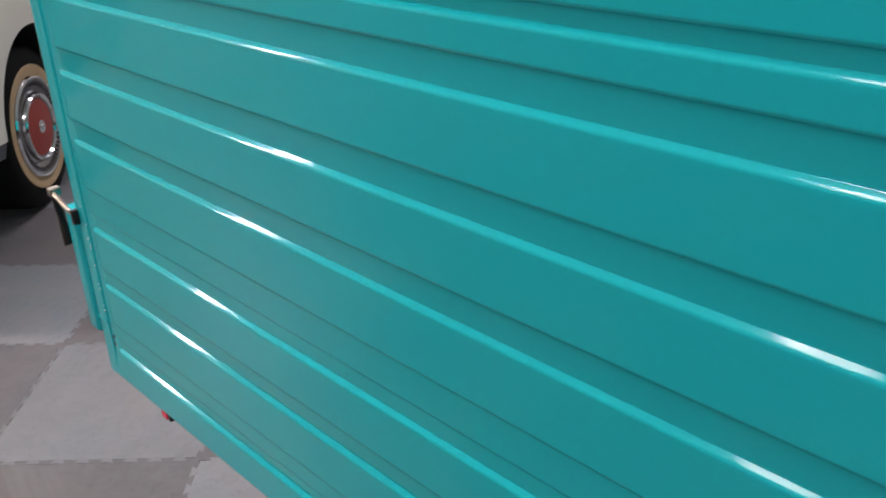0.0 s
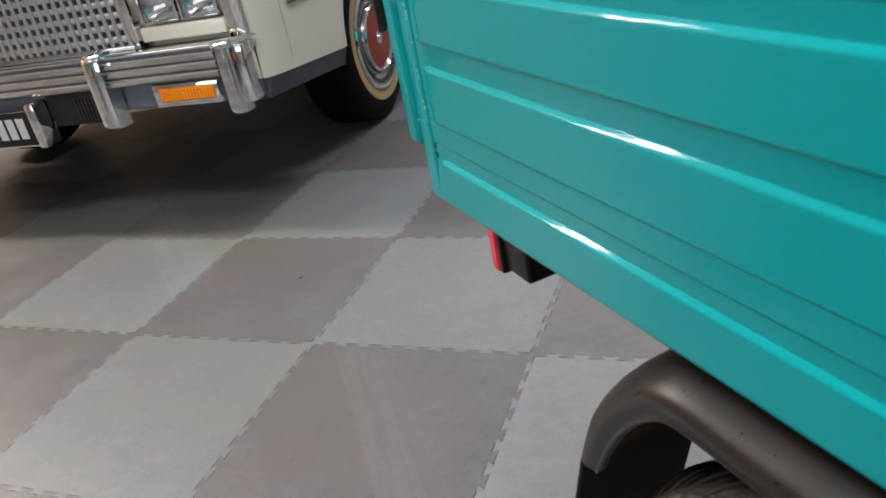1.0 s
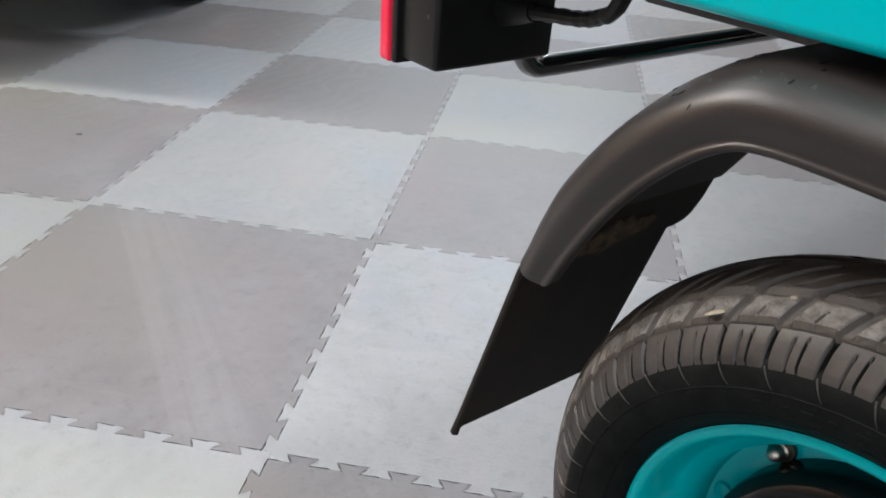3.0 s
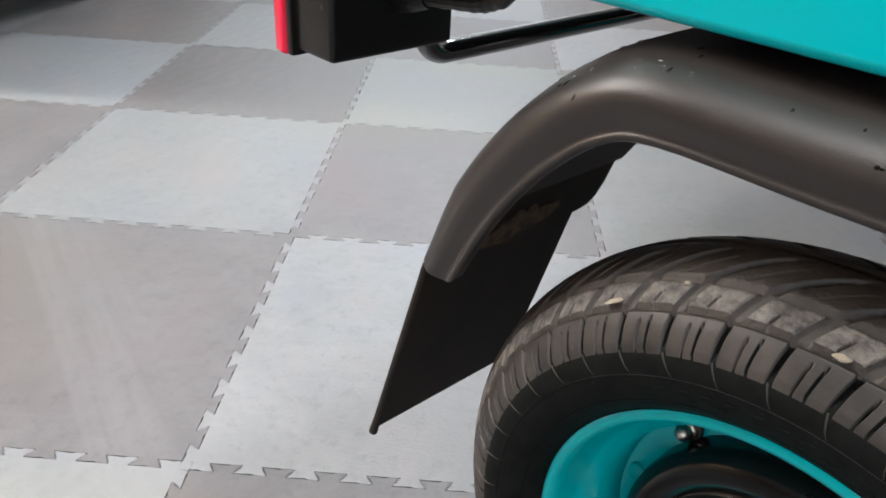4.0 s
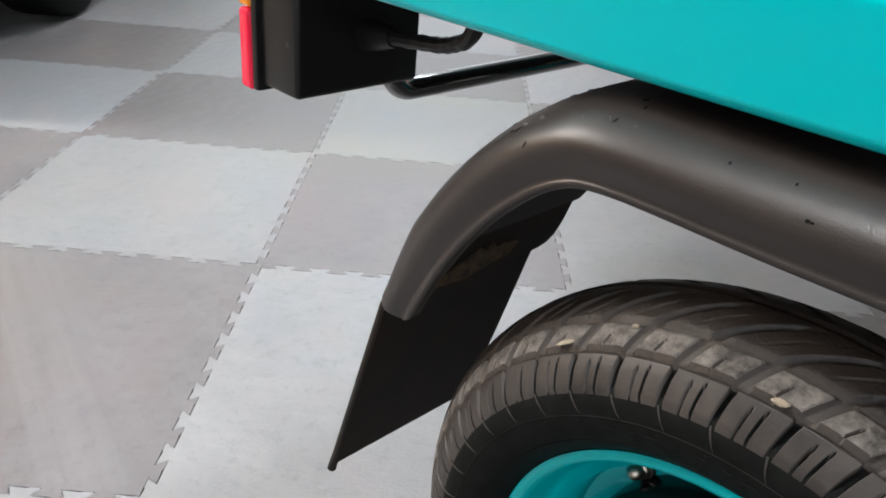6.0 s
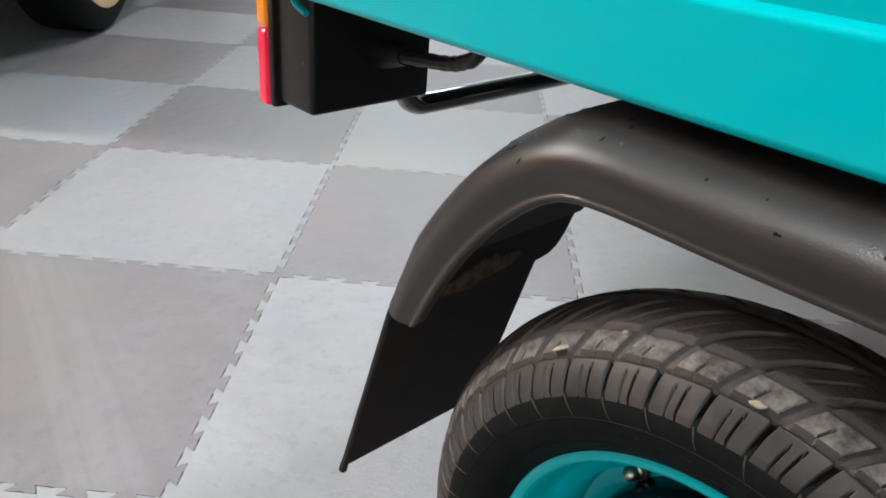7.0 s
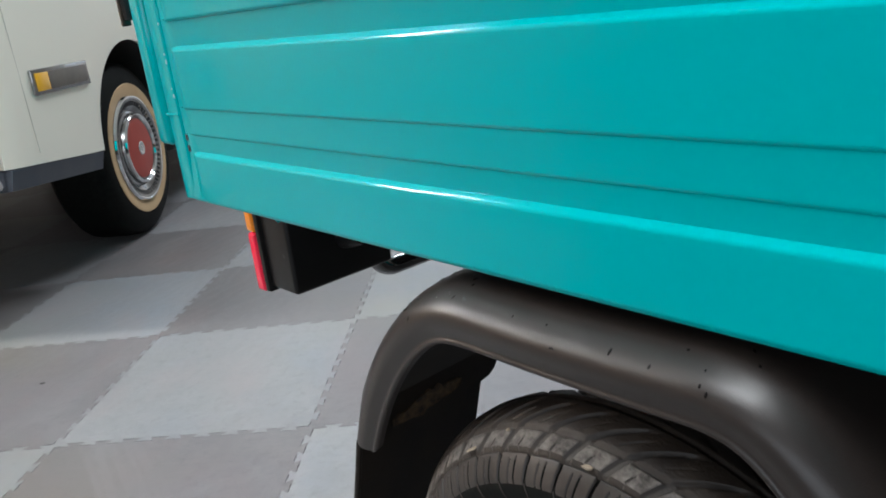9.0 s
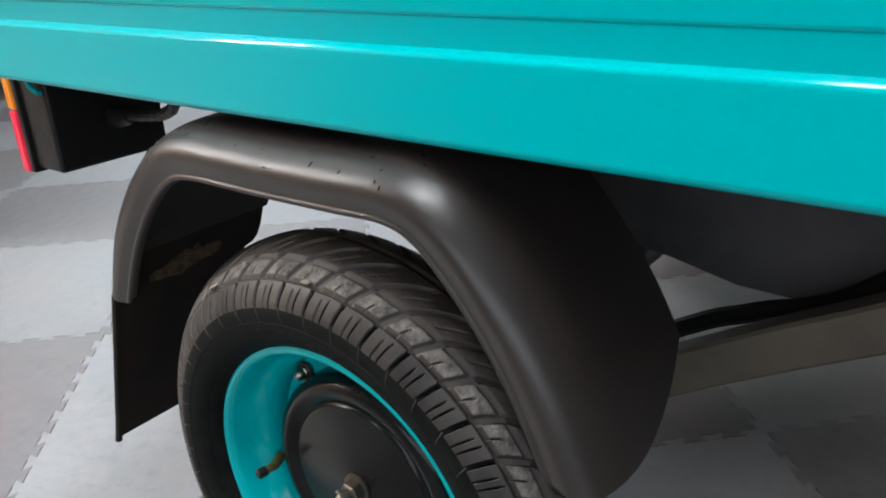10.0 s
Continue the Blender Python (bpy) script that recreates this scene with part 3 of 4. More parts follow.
speck_me = dome_mesh("dark_speck", 0.0010, SPECK)
glint_me = dome_mesh("water_drop", 0.0010, CLEAR_LENS)
for y, s in ((RUN, 1), (BED_W - RUN, -1)):
    fend, skin = fender(y, s, truck)
    # dried drips and specks on the flank; rear crown drops imitate highlight glints
    for k in range(37):
        drop = k >= 30
        along, across = (rng.uniform(16, 27), rng.uniform(9.6, 12.2)) if drop else (16 + 26 * rng.random(), rng.uniform(9.2, 16))
        i, j = int(along), int(across)
        p, px, py = Vector(skin[i][j]), Vector(skin[i + 1][j]), Vector(skin[i][j + 1])
        n = (px - p).cross(py - p).normalized()
        n = n if n.z > 0 else -n
        at = p + (px - p) * (along - i) + (py - p) * (across - j) + n * 0.0002
        fall = Vector((0, 0, -1)) - n * -n.z
        x = fall.normalized()
        turned = Matrix((x, n.cross(x), n)).transposed().to_4x4()
        long, wide = (rng.uniform(0.9, 1.5), rng.uniform(0.8, 1.1)) if drop else (rng.uniform(0.7, 3.2) * rng.uniform(0.6, 1.0), rng.uniform(0.5, 1.0))
        ob = new("water_drop" if drop else "dark_speck", glint_me if drop else speck_me)
        ob.parent = fend
        ob.matrix_local = Matrix.Translation(at) @ turned @ Matrix.Diagonal((long, wide, 2.2 if drop else 0.7, 1))
    # mud flap hanging from the fender's rear end
    def on_flap(w, z):
        return (0.311 - 0.264 * (0.353 - z), y + s * (w - 0.035 * (0.353 - z)), z)
    bm = bmesh.new()
    ws, zs = (-0.030, 0.0, 0.04, 0.08, 0.118), (0.356, 0.33, 0.28, 0.235, 0.188)
    sheet(bm, [[on_flap(w, z - (0.004 if k == 4 else 0)) for w in ws] for k, z in enumerate(zs)], 0.0035)
    flap = part("mud_flap", bm, FLAP, truck, "dirty black rubber mud flap", angle=60)
    bm = tube(bmesh.new(), [on_flap(-0.031, z) for z in (0.352, 0.30, 0.24, 0.195, 0.181)], [0.0028, 0.0028, 0.0028, 0.003, 0.0036], 8)
    part("flap_edge", bm, FLAP, flap)
    # inner apron over the flap with a rounded lower corner
    apron = [(-0.024, 0.350), (0.090, 0.350), (0.112, 0.3505), (0.122, 0.353), (0.128, 0.359), (0.132, 0.371), (0.134, 0.388), (0.135, 0.402), (-0.024, 0.402)]
    bm = bmesh.new()
    a = [bm.verts.new((on_flap(w, z)[0] + 0.004, y + s * w, z)) for w, z in apron]
    b = [bm.verts.new((on_flap(w, z)[0] + 0.007, y + s * w, z)) for w, z in apron]
    bm.faces.new(a), bm.faces.new(b[::-1])
    for i in range(len(a)):
        bm.faces.new((a[i], b[i], b[(i + 1) % len(a)], a[(i + 1) % len(a)]))
    part("inner_apron", bm, FLAP, fend)
    bm = bmesh.new()
    sheet(bm, [[(x, y + s * w, z) for w in (-0.02, 0.05, 0.136)] for x, z in ((0.3285, 0.392), (0.343, 0.414), (0.364, 0.446), (0.388, 0.472), (0.414, 0.493), (0.445, 0.506), (0.475, 0.510))], 0.003)
    part("inner_liner", bm, FLAP, fend)
    low = [0.356 - (0.002 + 0.014 * abs(noise.noise((k * 0.9, 3.1, y)))) * math.sin(math.pi * (k + 0.5) / 15) for k in range(15)]
    high = [0.362 + (0.004 + 0.020 * abs(noise.noise((k * 0.8, 7.7, y)))) * math.sin(math.pi * (k + 0.5) / 15) for k in range(15)]
    rows = [[(0.3195 + 0.264 * (z + 0.12 * (0.004 * k - 0.01) - 0.353), y + s * (0.000 + 0.0058 * k), z + 0.12 * (0.004 * k - 0.01)) for k, z in enumerate(line)] for line in (low, [0.5 * (a + b) for a, b in zip(low, high)], high)]
    part("rusty_edge", sheet(bmesh.new(), rows, 0.0015), RUST, flap, "flaking rusty steel edge")

# ---- wheels ----
WX, WZ, TYRE_R, RIM_R = 0.5516, 0.2194, 0.2194, 0.1390
TREAD_HALF, TYRE_MID, BLOCKS = 0.0532, 0.0350, 42
CHIPS = [(123.8, -0.75, 0.0058), (112.2, -0.62, 0.0018), (90.2, -0.785, 0.0042)]


def tread(cy, flip, fine):
    """Tread band: grooves and slits pressed into a fine grid whose lines lean with the blocks."""
    blocks, ny = BLOCKS, 120
    nth = blocks * fine
    w = np.linspace(-1.0, 1.0, ny)
    U, W = np.meshgrid(np.arange(nth) / nth * blocks, w, indexing="ij")
    aw = np.abs(W)
    lean = np.where(aw > 0.79, 0.85 * (aw - 0.79), np.where(aw > 0.56, 1.55 * (aw - 0.79), -0.3565 + 2.5 * (aw - 0.56)))
    T = (U + lean + 0.155) / blocks * math.tau
    f = U - np.floor(U)
    edge = np.minimum(f, 1 - f)
    worn = np.array([noise.noise((k * 1.7, 2.3, cy)) for k in range(blocks)])[np.floor(U).astype(int) % blocks]

    def groove(dist, half, soft):
        x = np.clip((half + soft - dist) / soft, 0, 1)
        return x * x * (3 - 2 * x)

    def span(a0, a1, soft):
        return np.clip((aw - a0) / soft, 0, 1) * np.clip((a1 - aw) / soft, 0, 1)
    sh, mid, cen = aw > 0.79, (aw <= 0.79) & (aw > 0.56), aw <= 0.56
    # one ring parts the shoulder from the second row
    depth = 0.75 * groove(np.abs(aw - 0.79), 0.005, 0.014)
    # shoulder blocks, each with two open slits from the outer edge
    depth = np.maximum(depth, np.where(sh, groove(edge, 0.050, 0.022), 0))
    for c, a0 in ((0.395, 0.865), (0.615, 0.875)):
        depth = np.maximum(depth, np.where(sh & (aw > a0) & (aw < 0.992), 0.85 * groove(np.abs(f - c), 0.016, 0.016), 0))
    # lozenges of the second row, worn soft, parted by broad shallow valleys, with one short slit
    depth = np.maximum(depth, np.where(mid, 0.55 * groove(edge, 0.06, 0.10), 0))
    depth = np.maximum(depth, 0.42 * groove(np.abs(aw - 0.565), 0.004, 0.035))
    depth = np.maximum(depth, np.where(mid, 0.40 * groove(np.abs(f - 0.52), 0.012, 0.02) * span(0.66, 0.77, 0.02), 0))
    # long low lugs of the centre, parted by broad worn grooves, with faint short cuts
    depth = np.maximum(depth, np.where(cen, (0.62 + 0.15 * worn) * groove(edge, 0.05, 0.09) * span(0.10, 0.62, 0.12), 0))
    depth = np.maximum(depth, np.where(cen, (0.16 + 0.20 * worn) * groove(np.abs(f - 0.50), 0.015, 0.05) * span(0.26, 0.50, 0.06), 0))
    depth = np.maximum(depth, np.where(cen, 0.30 * groove(aw, 0.012, 0.05), 0))
    crown = TYRE_R - 0.034 * aw**2.5 - 0.003 * aw - 0.004 * np.clip((aw - 0.86) / 0.14, 0, 1) ** 2
    R = crown - np.where(aw > 0.775, 0.0085, 0.0062) * depth
    R[:, 0] -= 0.008
    R[:, -1] -= 0.008
    Y = cy + flip * (W * TREAD_HALF)
    co = np.stack([WX + R * np.cos(T), Y, WZ + R * np.sin(T)], -1).reshape(-1, 3)
    i, j = np.meshgrid(np.arange(nth), np.arange(ny - 1), indexing="ij")
    a, b = i * ny + j, ((i + 1) % nth) * ny + j
    # the lean is the same at both ends of the ring, so the band closes on itself
    faces = np.stack([a, a + 1, b + 1, b], -1).reshape(-1, 4)
    me = bpy.data.meshes.new("tread")
    me.from_pydata(co.tolist(), [], faces.tolist())
    for mat in (RUBBER, SIDEWALL_AND_SHADE, DUSTY, CHALKY):
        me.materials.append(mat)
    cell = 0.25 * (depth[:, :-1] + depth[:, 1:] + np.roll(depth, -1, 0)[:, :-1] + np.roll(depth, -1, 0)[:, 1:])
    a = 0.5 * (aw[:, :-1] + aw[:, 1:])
    # deep shoulder grooves get the blackest rubber: groove shade put into the colour
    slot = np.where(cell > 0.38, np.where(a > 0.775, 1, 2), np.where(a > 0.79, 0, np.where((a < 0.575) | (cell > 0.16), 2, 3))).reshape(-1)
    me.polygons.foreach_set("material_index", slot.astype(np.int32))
    me.polygons.foreach_set("use_smooth", np.ones(len(faces), bool))
    me.update()
    return me


def rear_wheel(y, s):
    cy = y + s * TYRE_MID

    def P(prof):
        return [(s * (a - 0.0), r) for a, r in prof]
    c = (WX, y, WZ)
    # pressed steel disc deep in the rim
    disc = revolve(bmesh.new(), P([(0.048, 0.040), (0.048, 0.092), (0.050, 0.100), (0.052, 0.108), (0.050, 0.1145), (0.056, 0.1145), (0.056, 0.040)]), c, closed=True)
    wheel = part("wheel", disc, TEAL, truck, "teal steel wheel with black tyre")
    rim = revolve(bmesh.new(), P([(-0.0030, RIM_R), (-0.0045, RIM_R - 0.003), (-0.0030, RIM_R - 0.0065), (0.003, RIM_R - 0.0085), (0.014, RIM_R - 0.0125),
                                  (0.022, RIM_R - 0.0155), (0.026, RIM_R - 0.0225), (0.060, RIM_R - 0.026), (0.066, RIM_R - 0.014), (0.086, RIM_R - 0.009),
                                  (0.092, RIM_R - 0.002), (0.093, RIM_R), (0.090, RIM_R + 0.001), (0.010, RIM_R - 0.006), (0.001, RIM_R - 0.003)]), c, sides=96, closed=True)
    part("rim", rim, TEAL, wheel, "teal painted steel rim", angle=70)
    side = revolve(bmesh.new(), P([(0.003, RIM_R - 0.002), (-0.0045, RIM_R + 0.0015), (-0.0105, RIM_R + 0.007), (-0.0150, RIM_R + 0.014), (-0.0178, RIM_R + 0.022),
                                   (-0.0188, RIM_R + 0.031), (-0.0180, RIM_R + 0.0375), (-0.0158, RIM_R + 0.0415), (-0.008, RIM_R + 0.047), (0.010, RIM_R + 0.064), (0.062, RIM_R + 0.064), (0.080, RIM_R + 0.050),
                                   (0.086, RIM_R + 0.0435), (0.0885, RIM_R + 0.031), (0.0885, RIM_R + 0.015), (0.084, RIM_R - 0.002)]), c, sides=128, closed=True)
    tyre = part("tyre", side, SIDEWALL_AND_SHADE, wheel, "black rubber tyre, dusty tread")
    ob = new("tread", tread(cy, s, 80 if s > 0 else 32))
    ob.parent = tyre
    # pale stone chips caught in the tread
    if s > 0:
        for turn, across, size in CHIPS:
            r = TYRE_R - 0.034 * abs(across) ** 2.5 - 0.003 * abs(across) + 0.0006
            bm = bmesh.new()
            bmesh.ops.create_icosphere(bm, subdivisions=2, radius=1.0)
            for v in bm.verts:
                v.co = Vector((v.co.x * 0.0012, v.co.y * size * 0.55, v.co.z * size)) * (1 + 0.35 * noise.noise(v.co * 1.7 + Vector((turn, 0, 0))))
            bm.transform(Matrix.Translation((WX, cy + s * across * TREAD_HALF, WZ)) @ Matrix.Rotation(-radians(turn), 4, "Y") @ Matrix.Translation((r, 0, 0)) @ Matrix.Rotation(radians(18), 4, "X"))
            part("stone_chip", bm, STONE, tyre, "pale beige stone chip", smooth=False)
    # short moulded ribs below the shoulder blocks, and raised rings on the sidewall
    ticks = [(RIM_R + 0.0275, -s * 0.0187, -0.0036), (RIM_R + 0.0310, -s * 0.0189, -0.0021), (RIM_R + 0.0355, -s * 0.0185, -0.0010), (RIM_R + 0.0395, -s * 0.0172, 0.0)]
    rib_me = finish(tube(bmesh.new(), ticks, [0.0001, 0.0003, 0.0005, 0.0006], 5), "shoulder_rib", RUBBER)
    for k in range(BLOCKS):
        ob = new("shoulder_rib", rib_me)
        ob.parent = tyre
        ob.matrix_local = Matrix.Translation(c) @ Matrix.Rotation(-(k + 0.335) / BLOCKS * math.tau, 4, "Y")
    bm = bmesh.new()
    for r, w in ((0.010, -0.0124), (0.0265, -0.0183)):
        revolve(bm, P([(w + 0.001, RIM_R + r - 0.0012), (w - 0.0004, RIM_R + r), (w + 0.001, RIM_R + r + 0.0012)]), c, sides=96)
    part("sidewall_ring", bm, SIDEWALL_AND_SHADE, tyre)
    # worn moulded lettering, too faint to read: short raised bars
    mark = random.Random(8)
    for r, w, first, count in ((0.0205, -0.0176, 62, 13), (0.0150, -0.0155, 58, 9)):
        for k in range(count):
            a0 = radians(first + k * (4.4 if count > 10 else 6.5) + mark.uniform(-0.5, 0.5))
            a1 = a0 + radians(mark.uniform(1.2, 2.8))
            line = [(WX + (RIM_R + r) * math.cos(a0 + (a1 - a0) * q), y + s * w, WZ + (RIM_R + r) * math.sin(a0 + (a1 - a0) * q)) for q in (0, 0.5, 1)]
            part("moulded_mark", tube(bmesh.new(), line, mark.uniform(0.0003, 0.0006), 5), SIDEWALL_AND_SHADE, tyre)
    hub = (WX, y + s * 0.024, WZ)
    drum = revolve(bmesh.new(), P([(0.026, 0.0990), (0.014, 0.0990), (0.007, 0.0980), (0.002, 0.0955), (-0.0010, 0.0920), (-0.0022, 0.0880), (-0.0018, 0.0840), (0.0002, 0.0800), (0.0026, 0.0770), (0.0036, 0.0750),
                                   (0.0028, 0.0735), (0.0010, 0.0725), (0.0006, 0.0700), (0.0004, 0.030), (-0.0022, 0.018), (-0.0022, 0.0005)]), hub, sides=80)
    drum = part("brake_drum", drum, DRUM, wheel, "glossy black domed hub cover")
    nut = revolve(bmesh.new(), P([(-0.002, 0.0135), (-0.004, 0.0135), (-0.0045, 0.0125), (-0.0045, 0.004)]), hub, sides=20)
    part("washer", nut, DARK_STEEL, drum)
    part("axle_nut", revolve(bmesh.new(), P([(-0.004, 0.0100), (-0.0125, 0.0100), (-0.014, 0.0085), (-0.014, 0.004)]), hub, sides=6), DARK_STEEL, drum, smooth=False)
    part("axle_end", revolve(bmesh.new(), P([(-0.012, 0.0055), (-0.023, 0.0055), (-0.0245, 0.0040), (-0.0245, 0.0004)]), hub, sides=14), STEEL, drum)
    pin = tube(bmesh.new(), [(WX - 0.008, hub[1] - s * 0.0185, WZ + 0.004), (WX + 0.008, hub[1] - s * 0.0185, WZ - 0.004)], 0.0014, 6)
    part("split_pin", pin, STEEL, drum)
    # stud nuts round the drum
    for k in range(5):
        a = radians(137 + 72 * k)
        r = 0.1062
        cc = (WX + r * math.cos(a), y, WZ + r * math.sin(a))
        bm = revolve(bmesh.new(), P([(0.050, 0.0066), (0.044, 0.0066), (0.043, 0.0054), (0.0405, 0.0051), (0.038, 0.0042), (0.0364, 0.0026), (0.0358, 0.0004)]), cc, sides=12)
        part("stud_nut", bm, STEEL, wheel, "domed bare steel nut")
        bm = revolve(bmesh.new(), P([(0.050, 0.0085), (0.0465, 0.0085), (0.046, 0.006)]), cc, sides=14)
        part("stud_washer", bm, DARK_STEEL, wheel)
        b = a + radians(36)
        cc = (WX + 0.1045 * math.cos(b), y, WZ + 0.1045 * math.sin(b))
        part("pressed_boss", revolve(bmesh.new(), P([(0.0515, 0.0075), (0.049, 0.0068), (0.048, 0.005), (0.0478, 0.0004)]), cc, sides=16), TEAL, wheel)
    a = radians(190)
    base, tip = 0.1085, 0.104
    b0 = (WX + base * math.cos(a), y + s * 0.030, WZ + base * math.sin(a))
    b1 = (WX + (base - 0.008) * math.cos(a), y + s * 0.016, WZ + (base - 0.008) * math.sin(a))
    b2 = (WX + tip * math.cos(a), y - s * 0.001, WZ + tip * math.sin(a))
    mid = tuple(0.5 * (p + q) for p, q in zip(b1, b2))
    stem = part("valve_stem", tube(bmesh.new(), [b0, b1, mid], [0.0055, 0.0042, 0.0036], 10), BRASS, wheel, "brass valve stem")
    part("valve_cap", tube(bmesh.new(), [mid, tuple(0.85 * p + 0.15 * q for p, q in zip(b2, mid)), b2], [0.0048, 0.0048, 0.0036], 10), BLACK, stem)
    return wheel


rear_wheel(0.001, 1)
rear_wheel(BED_W - 0.001, -1)

# ---- tail lamps ----
for y, s in ((0.0, 1), (BED_W, -1)):
    ya, yb = y + s * 0.069, y + s * 0.208
    y0, y1 = min(ya, yb), max(ya, yb)
    lamp = part("tail_lamp", boxed(0.022, 0.081, y0, y1, 0.4055, 0.5300, bevel=0.005, seg=3), BLACK, truck, "black plastic tail lamp with amber and red lens")
    part("lamp_flange", boxed(0.0165, 0.026, y0 - 0.005, y1 + 0.005, 0.400, 0.5295, bevel=0.003), BLACK, lamp)
    part("red_lens", boxed(-0.002, 0.016, y0 - 0.006, y1 + 0.006, 0.399, 0.4715, bevel=0.004, seg=3), RED_LENS, lamp, "red plastic lens")
    part("amber_lens", boxed(-0.002, 0.016, y0 - 0.006, y1 + 0.006, 0.4725, 0.5285, bevel=0.004, seg=3), AMBER_LENS, lamp, "amber plastic lens")
    part("screw_hole", revolve(bmesh.new(), [(-0.0008 * s, 0.0024), (-0.0010 * s, 0.0004)], (0.0685, ya, 0.452), sides=12), GRILLE_DARK, lamp)
    hook = tube(bmesh.new(), curve([(0.064, ya - s * 0.002, 0.527), (0.061, ya - s * 0.005, 0.514), (0.066, ya - s * 0.006, 0.504), (0.083, ya - s * 0.006, 0.498)], 5), 0.0030, 8)
    part("wire_hook", hook, TEAL, lamp, "thin teal wire hook")
    # moulded cable boot and taped cable
    bm = tube(bmesh.new(), curve([(0.074, y + s * 0.146, 0.454), (0.096, y + s * 0.142, 0.458), (0.122, y + s * 0.140, 0.4625)], 4), [0.0150, 0.0145, 0.014, 0.0135, 0.013, 0.012, 0.0108, 0.0095, 0.0085], 16)
    boot = part("cable_boot", bm, BLACK, lamp)
    bm = tube(bmesh.new(), curve([(0.116, y + s * 0.140, 0.4615), (0.152, y + s * 0.140, 0.4655), (0.180, y + s * 0.140, 0.4690), (0.199, y + s * 0.139, 0.4750), (0.218, y + s * 0.136, 0.4880), (0.250, y + s * 0.13, 0.545)], 6),
              [0.0066 + 0.0005 * math.sin(k * 1.9) for k in range(31)], 10)
    part("taped_cable", bm, BLACK, boot)

# ---- chassis, bumper loop and running gear ----
loop = [(0.036, 0.205, 0.440), (0.034, 0.212, 0.408), (0.032, 0.222, 0.389), (0.030, 0.238, 0.3795), (0.030, 0.258, 0.3783), (0.030, 0.32, 0.3780), (0.030, 0.46, 0.3777), (0.030, BED_W / 2, 0.3775)]
far = [(x, BED_W - y, z) for x, y, z in loop[-2::-1]]
part("bumper_loop", tube(bmesh.new(), curve(loop + far, 6), 0.0122, 16), PIPE, truck, "glossy black bowed steel bumper tube")
bm = bmesh.new()
for yy in (0.33, BED_W - 0.33):
    box(bm, 0.10, BED_L + 0.5, yy - 0.025, yy + 0.025, 0.455, 0.528, bevel=0.004)
part("chassis_rail", bm, CHASSIS, truck)
part("front_cross_beam", boxed(BED_L + 0.42, BED_L + 0.5, 0.33, BED_W - 0.33, 0.40, 0.455, bevel=0.006), CHASSIS, truck)
bm = tube(bmesh.new(), [(WX, 0.040, WZ), (WX, 0.20, WZ + 0.01), (WX, BED_W - 0.20, WZ + 0.01), (WX, BED_W - 0.040, WZ)], 0.022, 14)
part("axle_tube", bm, CHASSIS, truck)
for yy in (0.24, BED_W - 0.24):
    bm = bmesh.new()
    line = curve([(WX, 0, WZ + 0.005), (0.66, 0, 0.240), (0.752, 0, 0.294), (0.82, 0, 0.335), (0.884, 0, 0.371), (0.99, 0, 0.435)], 4)
    rows = []
    for p, q in zip(line, line[1:] + [line[-1] * 2 - line[-2]]):
        t = (q - p).normalized()
        rows.append([p + Vector((-t.z * b, yy + a, t.x * b)) for a, b in ((-0.014, -0.016), (-0.011, -0.019), (0.011, -0.019), (0.014, -0.016), (0.014, 0.016), (0.011, 0.019), (-0.011, 0.019), (-0.014, 0.016), (-0.014, -0.016))])
    sheet(bm, rows)
    bmesh.ops.remove_doubles(bm, verts=bm.verts, dist=1e-5)
    part("trailing_arm", bm, ARM, truck, "dusty brown pressed steel trailing arm")
    part("shock_absorber", tube(bmesh.new(), [(0.60, yy, 0.25), (0.64, yy, 0.52)], 0.024, 14), CHASSIS, truck)
bm = bmesh.new()
prism(bm, [(0.50, 0.53), (0.51, 0.41), (0.60, 0.365), (0.76, 0.345), (1.05, 0.325), (1.25, 0.35), (1.30, 0.53)], 0.30, 0.36)
bmesh.ops.bevel(bm, geom=list(bm.edges), offset=0.014, segments=3, affect="EDGES")
part("skirt_plate", bm, SHEET, truck, "grimy grey underbody skirt plate")
part("brake_hose", tube(bmesh.new(), curve([(0.66, 0.28, 0.245), (0.70, 0.285, 0.285), (0.744, 0.29, 0.312), (0.768, 0.29, 0.323), (0.795, 0.29, 0.335), (0.84, 0.29, 0.352), (0.90, 0.30, 0.40)], 4), 0.009, 10), BLACK, truck, "black rubber brake hose")
bm = boxed(0.62, 1.25, 0.37, 0.85, 0.345, 0.54, bevel=0.03)
box(bm, 0.90, 1.15, 0.42, 0.80, 0.31, 0.36, bevel=0.02)
part("engine", bm, GRIME, truck, "oily black engine and gearbox casing")
# cab ahead of the bed: unseen, added to block light under the truck
bm = bmesh.new()
prism(bm, [(1.40, 0.47), (1.40, 1.46), (1.50, 1.54), (1.98, 1.52), (2.22, 1.02), (2.42, 0.86), (2.47, 0.50), (2.36, 0.40), (1.80, 0.40)], 0.03, BED_W - 0.03)
bmesh.ops.bevel(bm, geom=list(bm.edges), offset=0.045, segments=3, affect="EDGES")
part("cab", bm, TEAL, truck, "plain teal driver's cab, unseen, added to shade the floor")
for yy in (0.026, BED_W - 0.029):
    part("side_window", prism(bmesh.new(), [(1.52, 1.02), (1.52, 1.42), (1.90, 1.42), (2.08, 1.02)], yy, yy + 0.003), GRILLE_DARK, truck)
part("front_tyre", revolve(bmesh.new(), [(-0.045, 0.13), (-0.05, 0.17), (-0.035, 0.21), (0.035, 0.21), (0.05, 0.17), (0.045, 0.13)], (2.12, BED_W / 2, 0.21), sides=40, closed=True), SIDEWALL_AND_SHADE, truck)

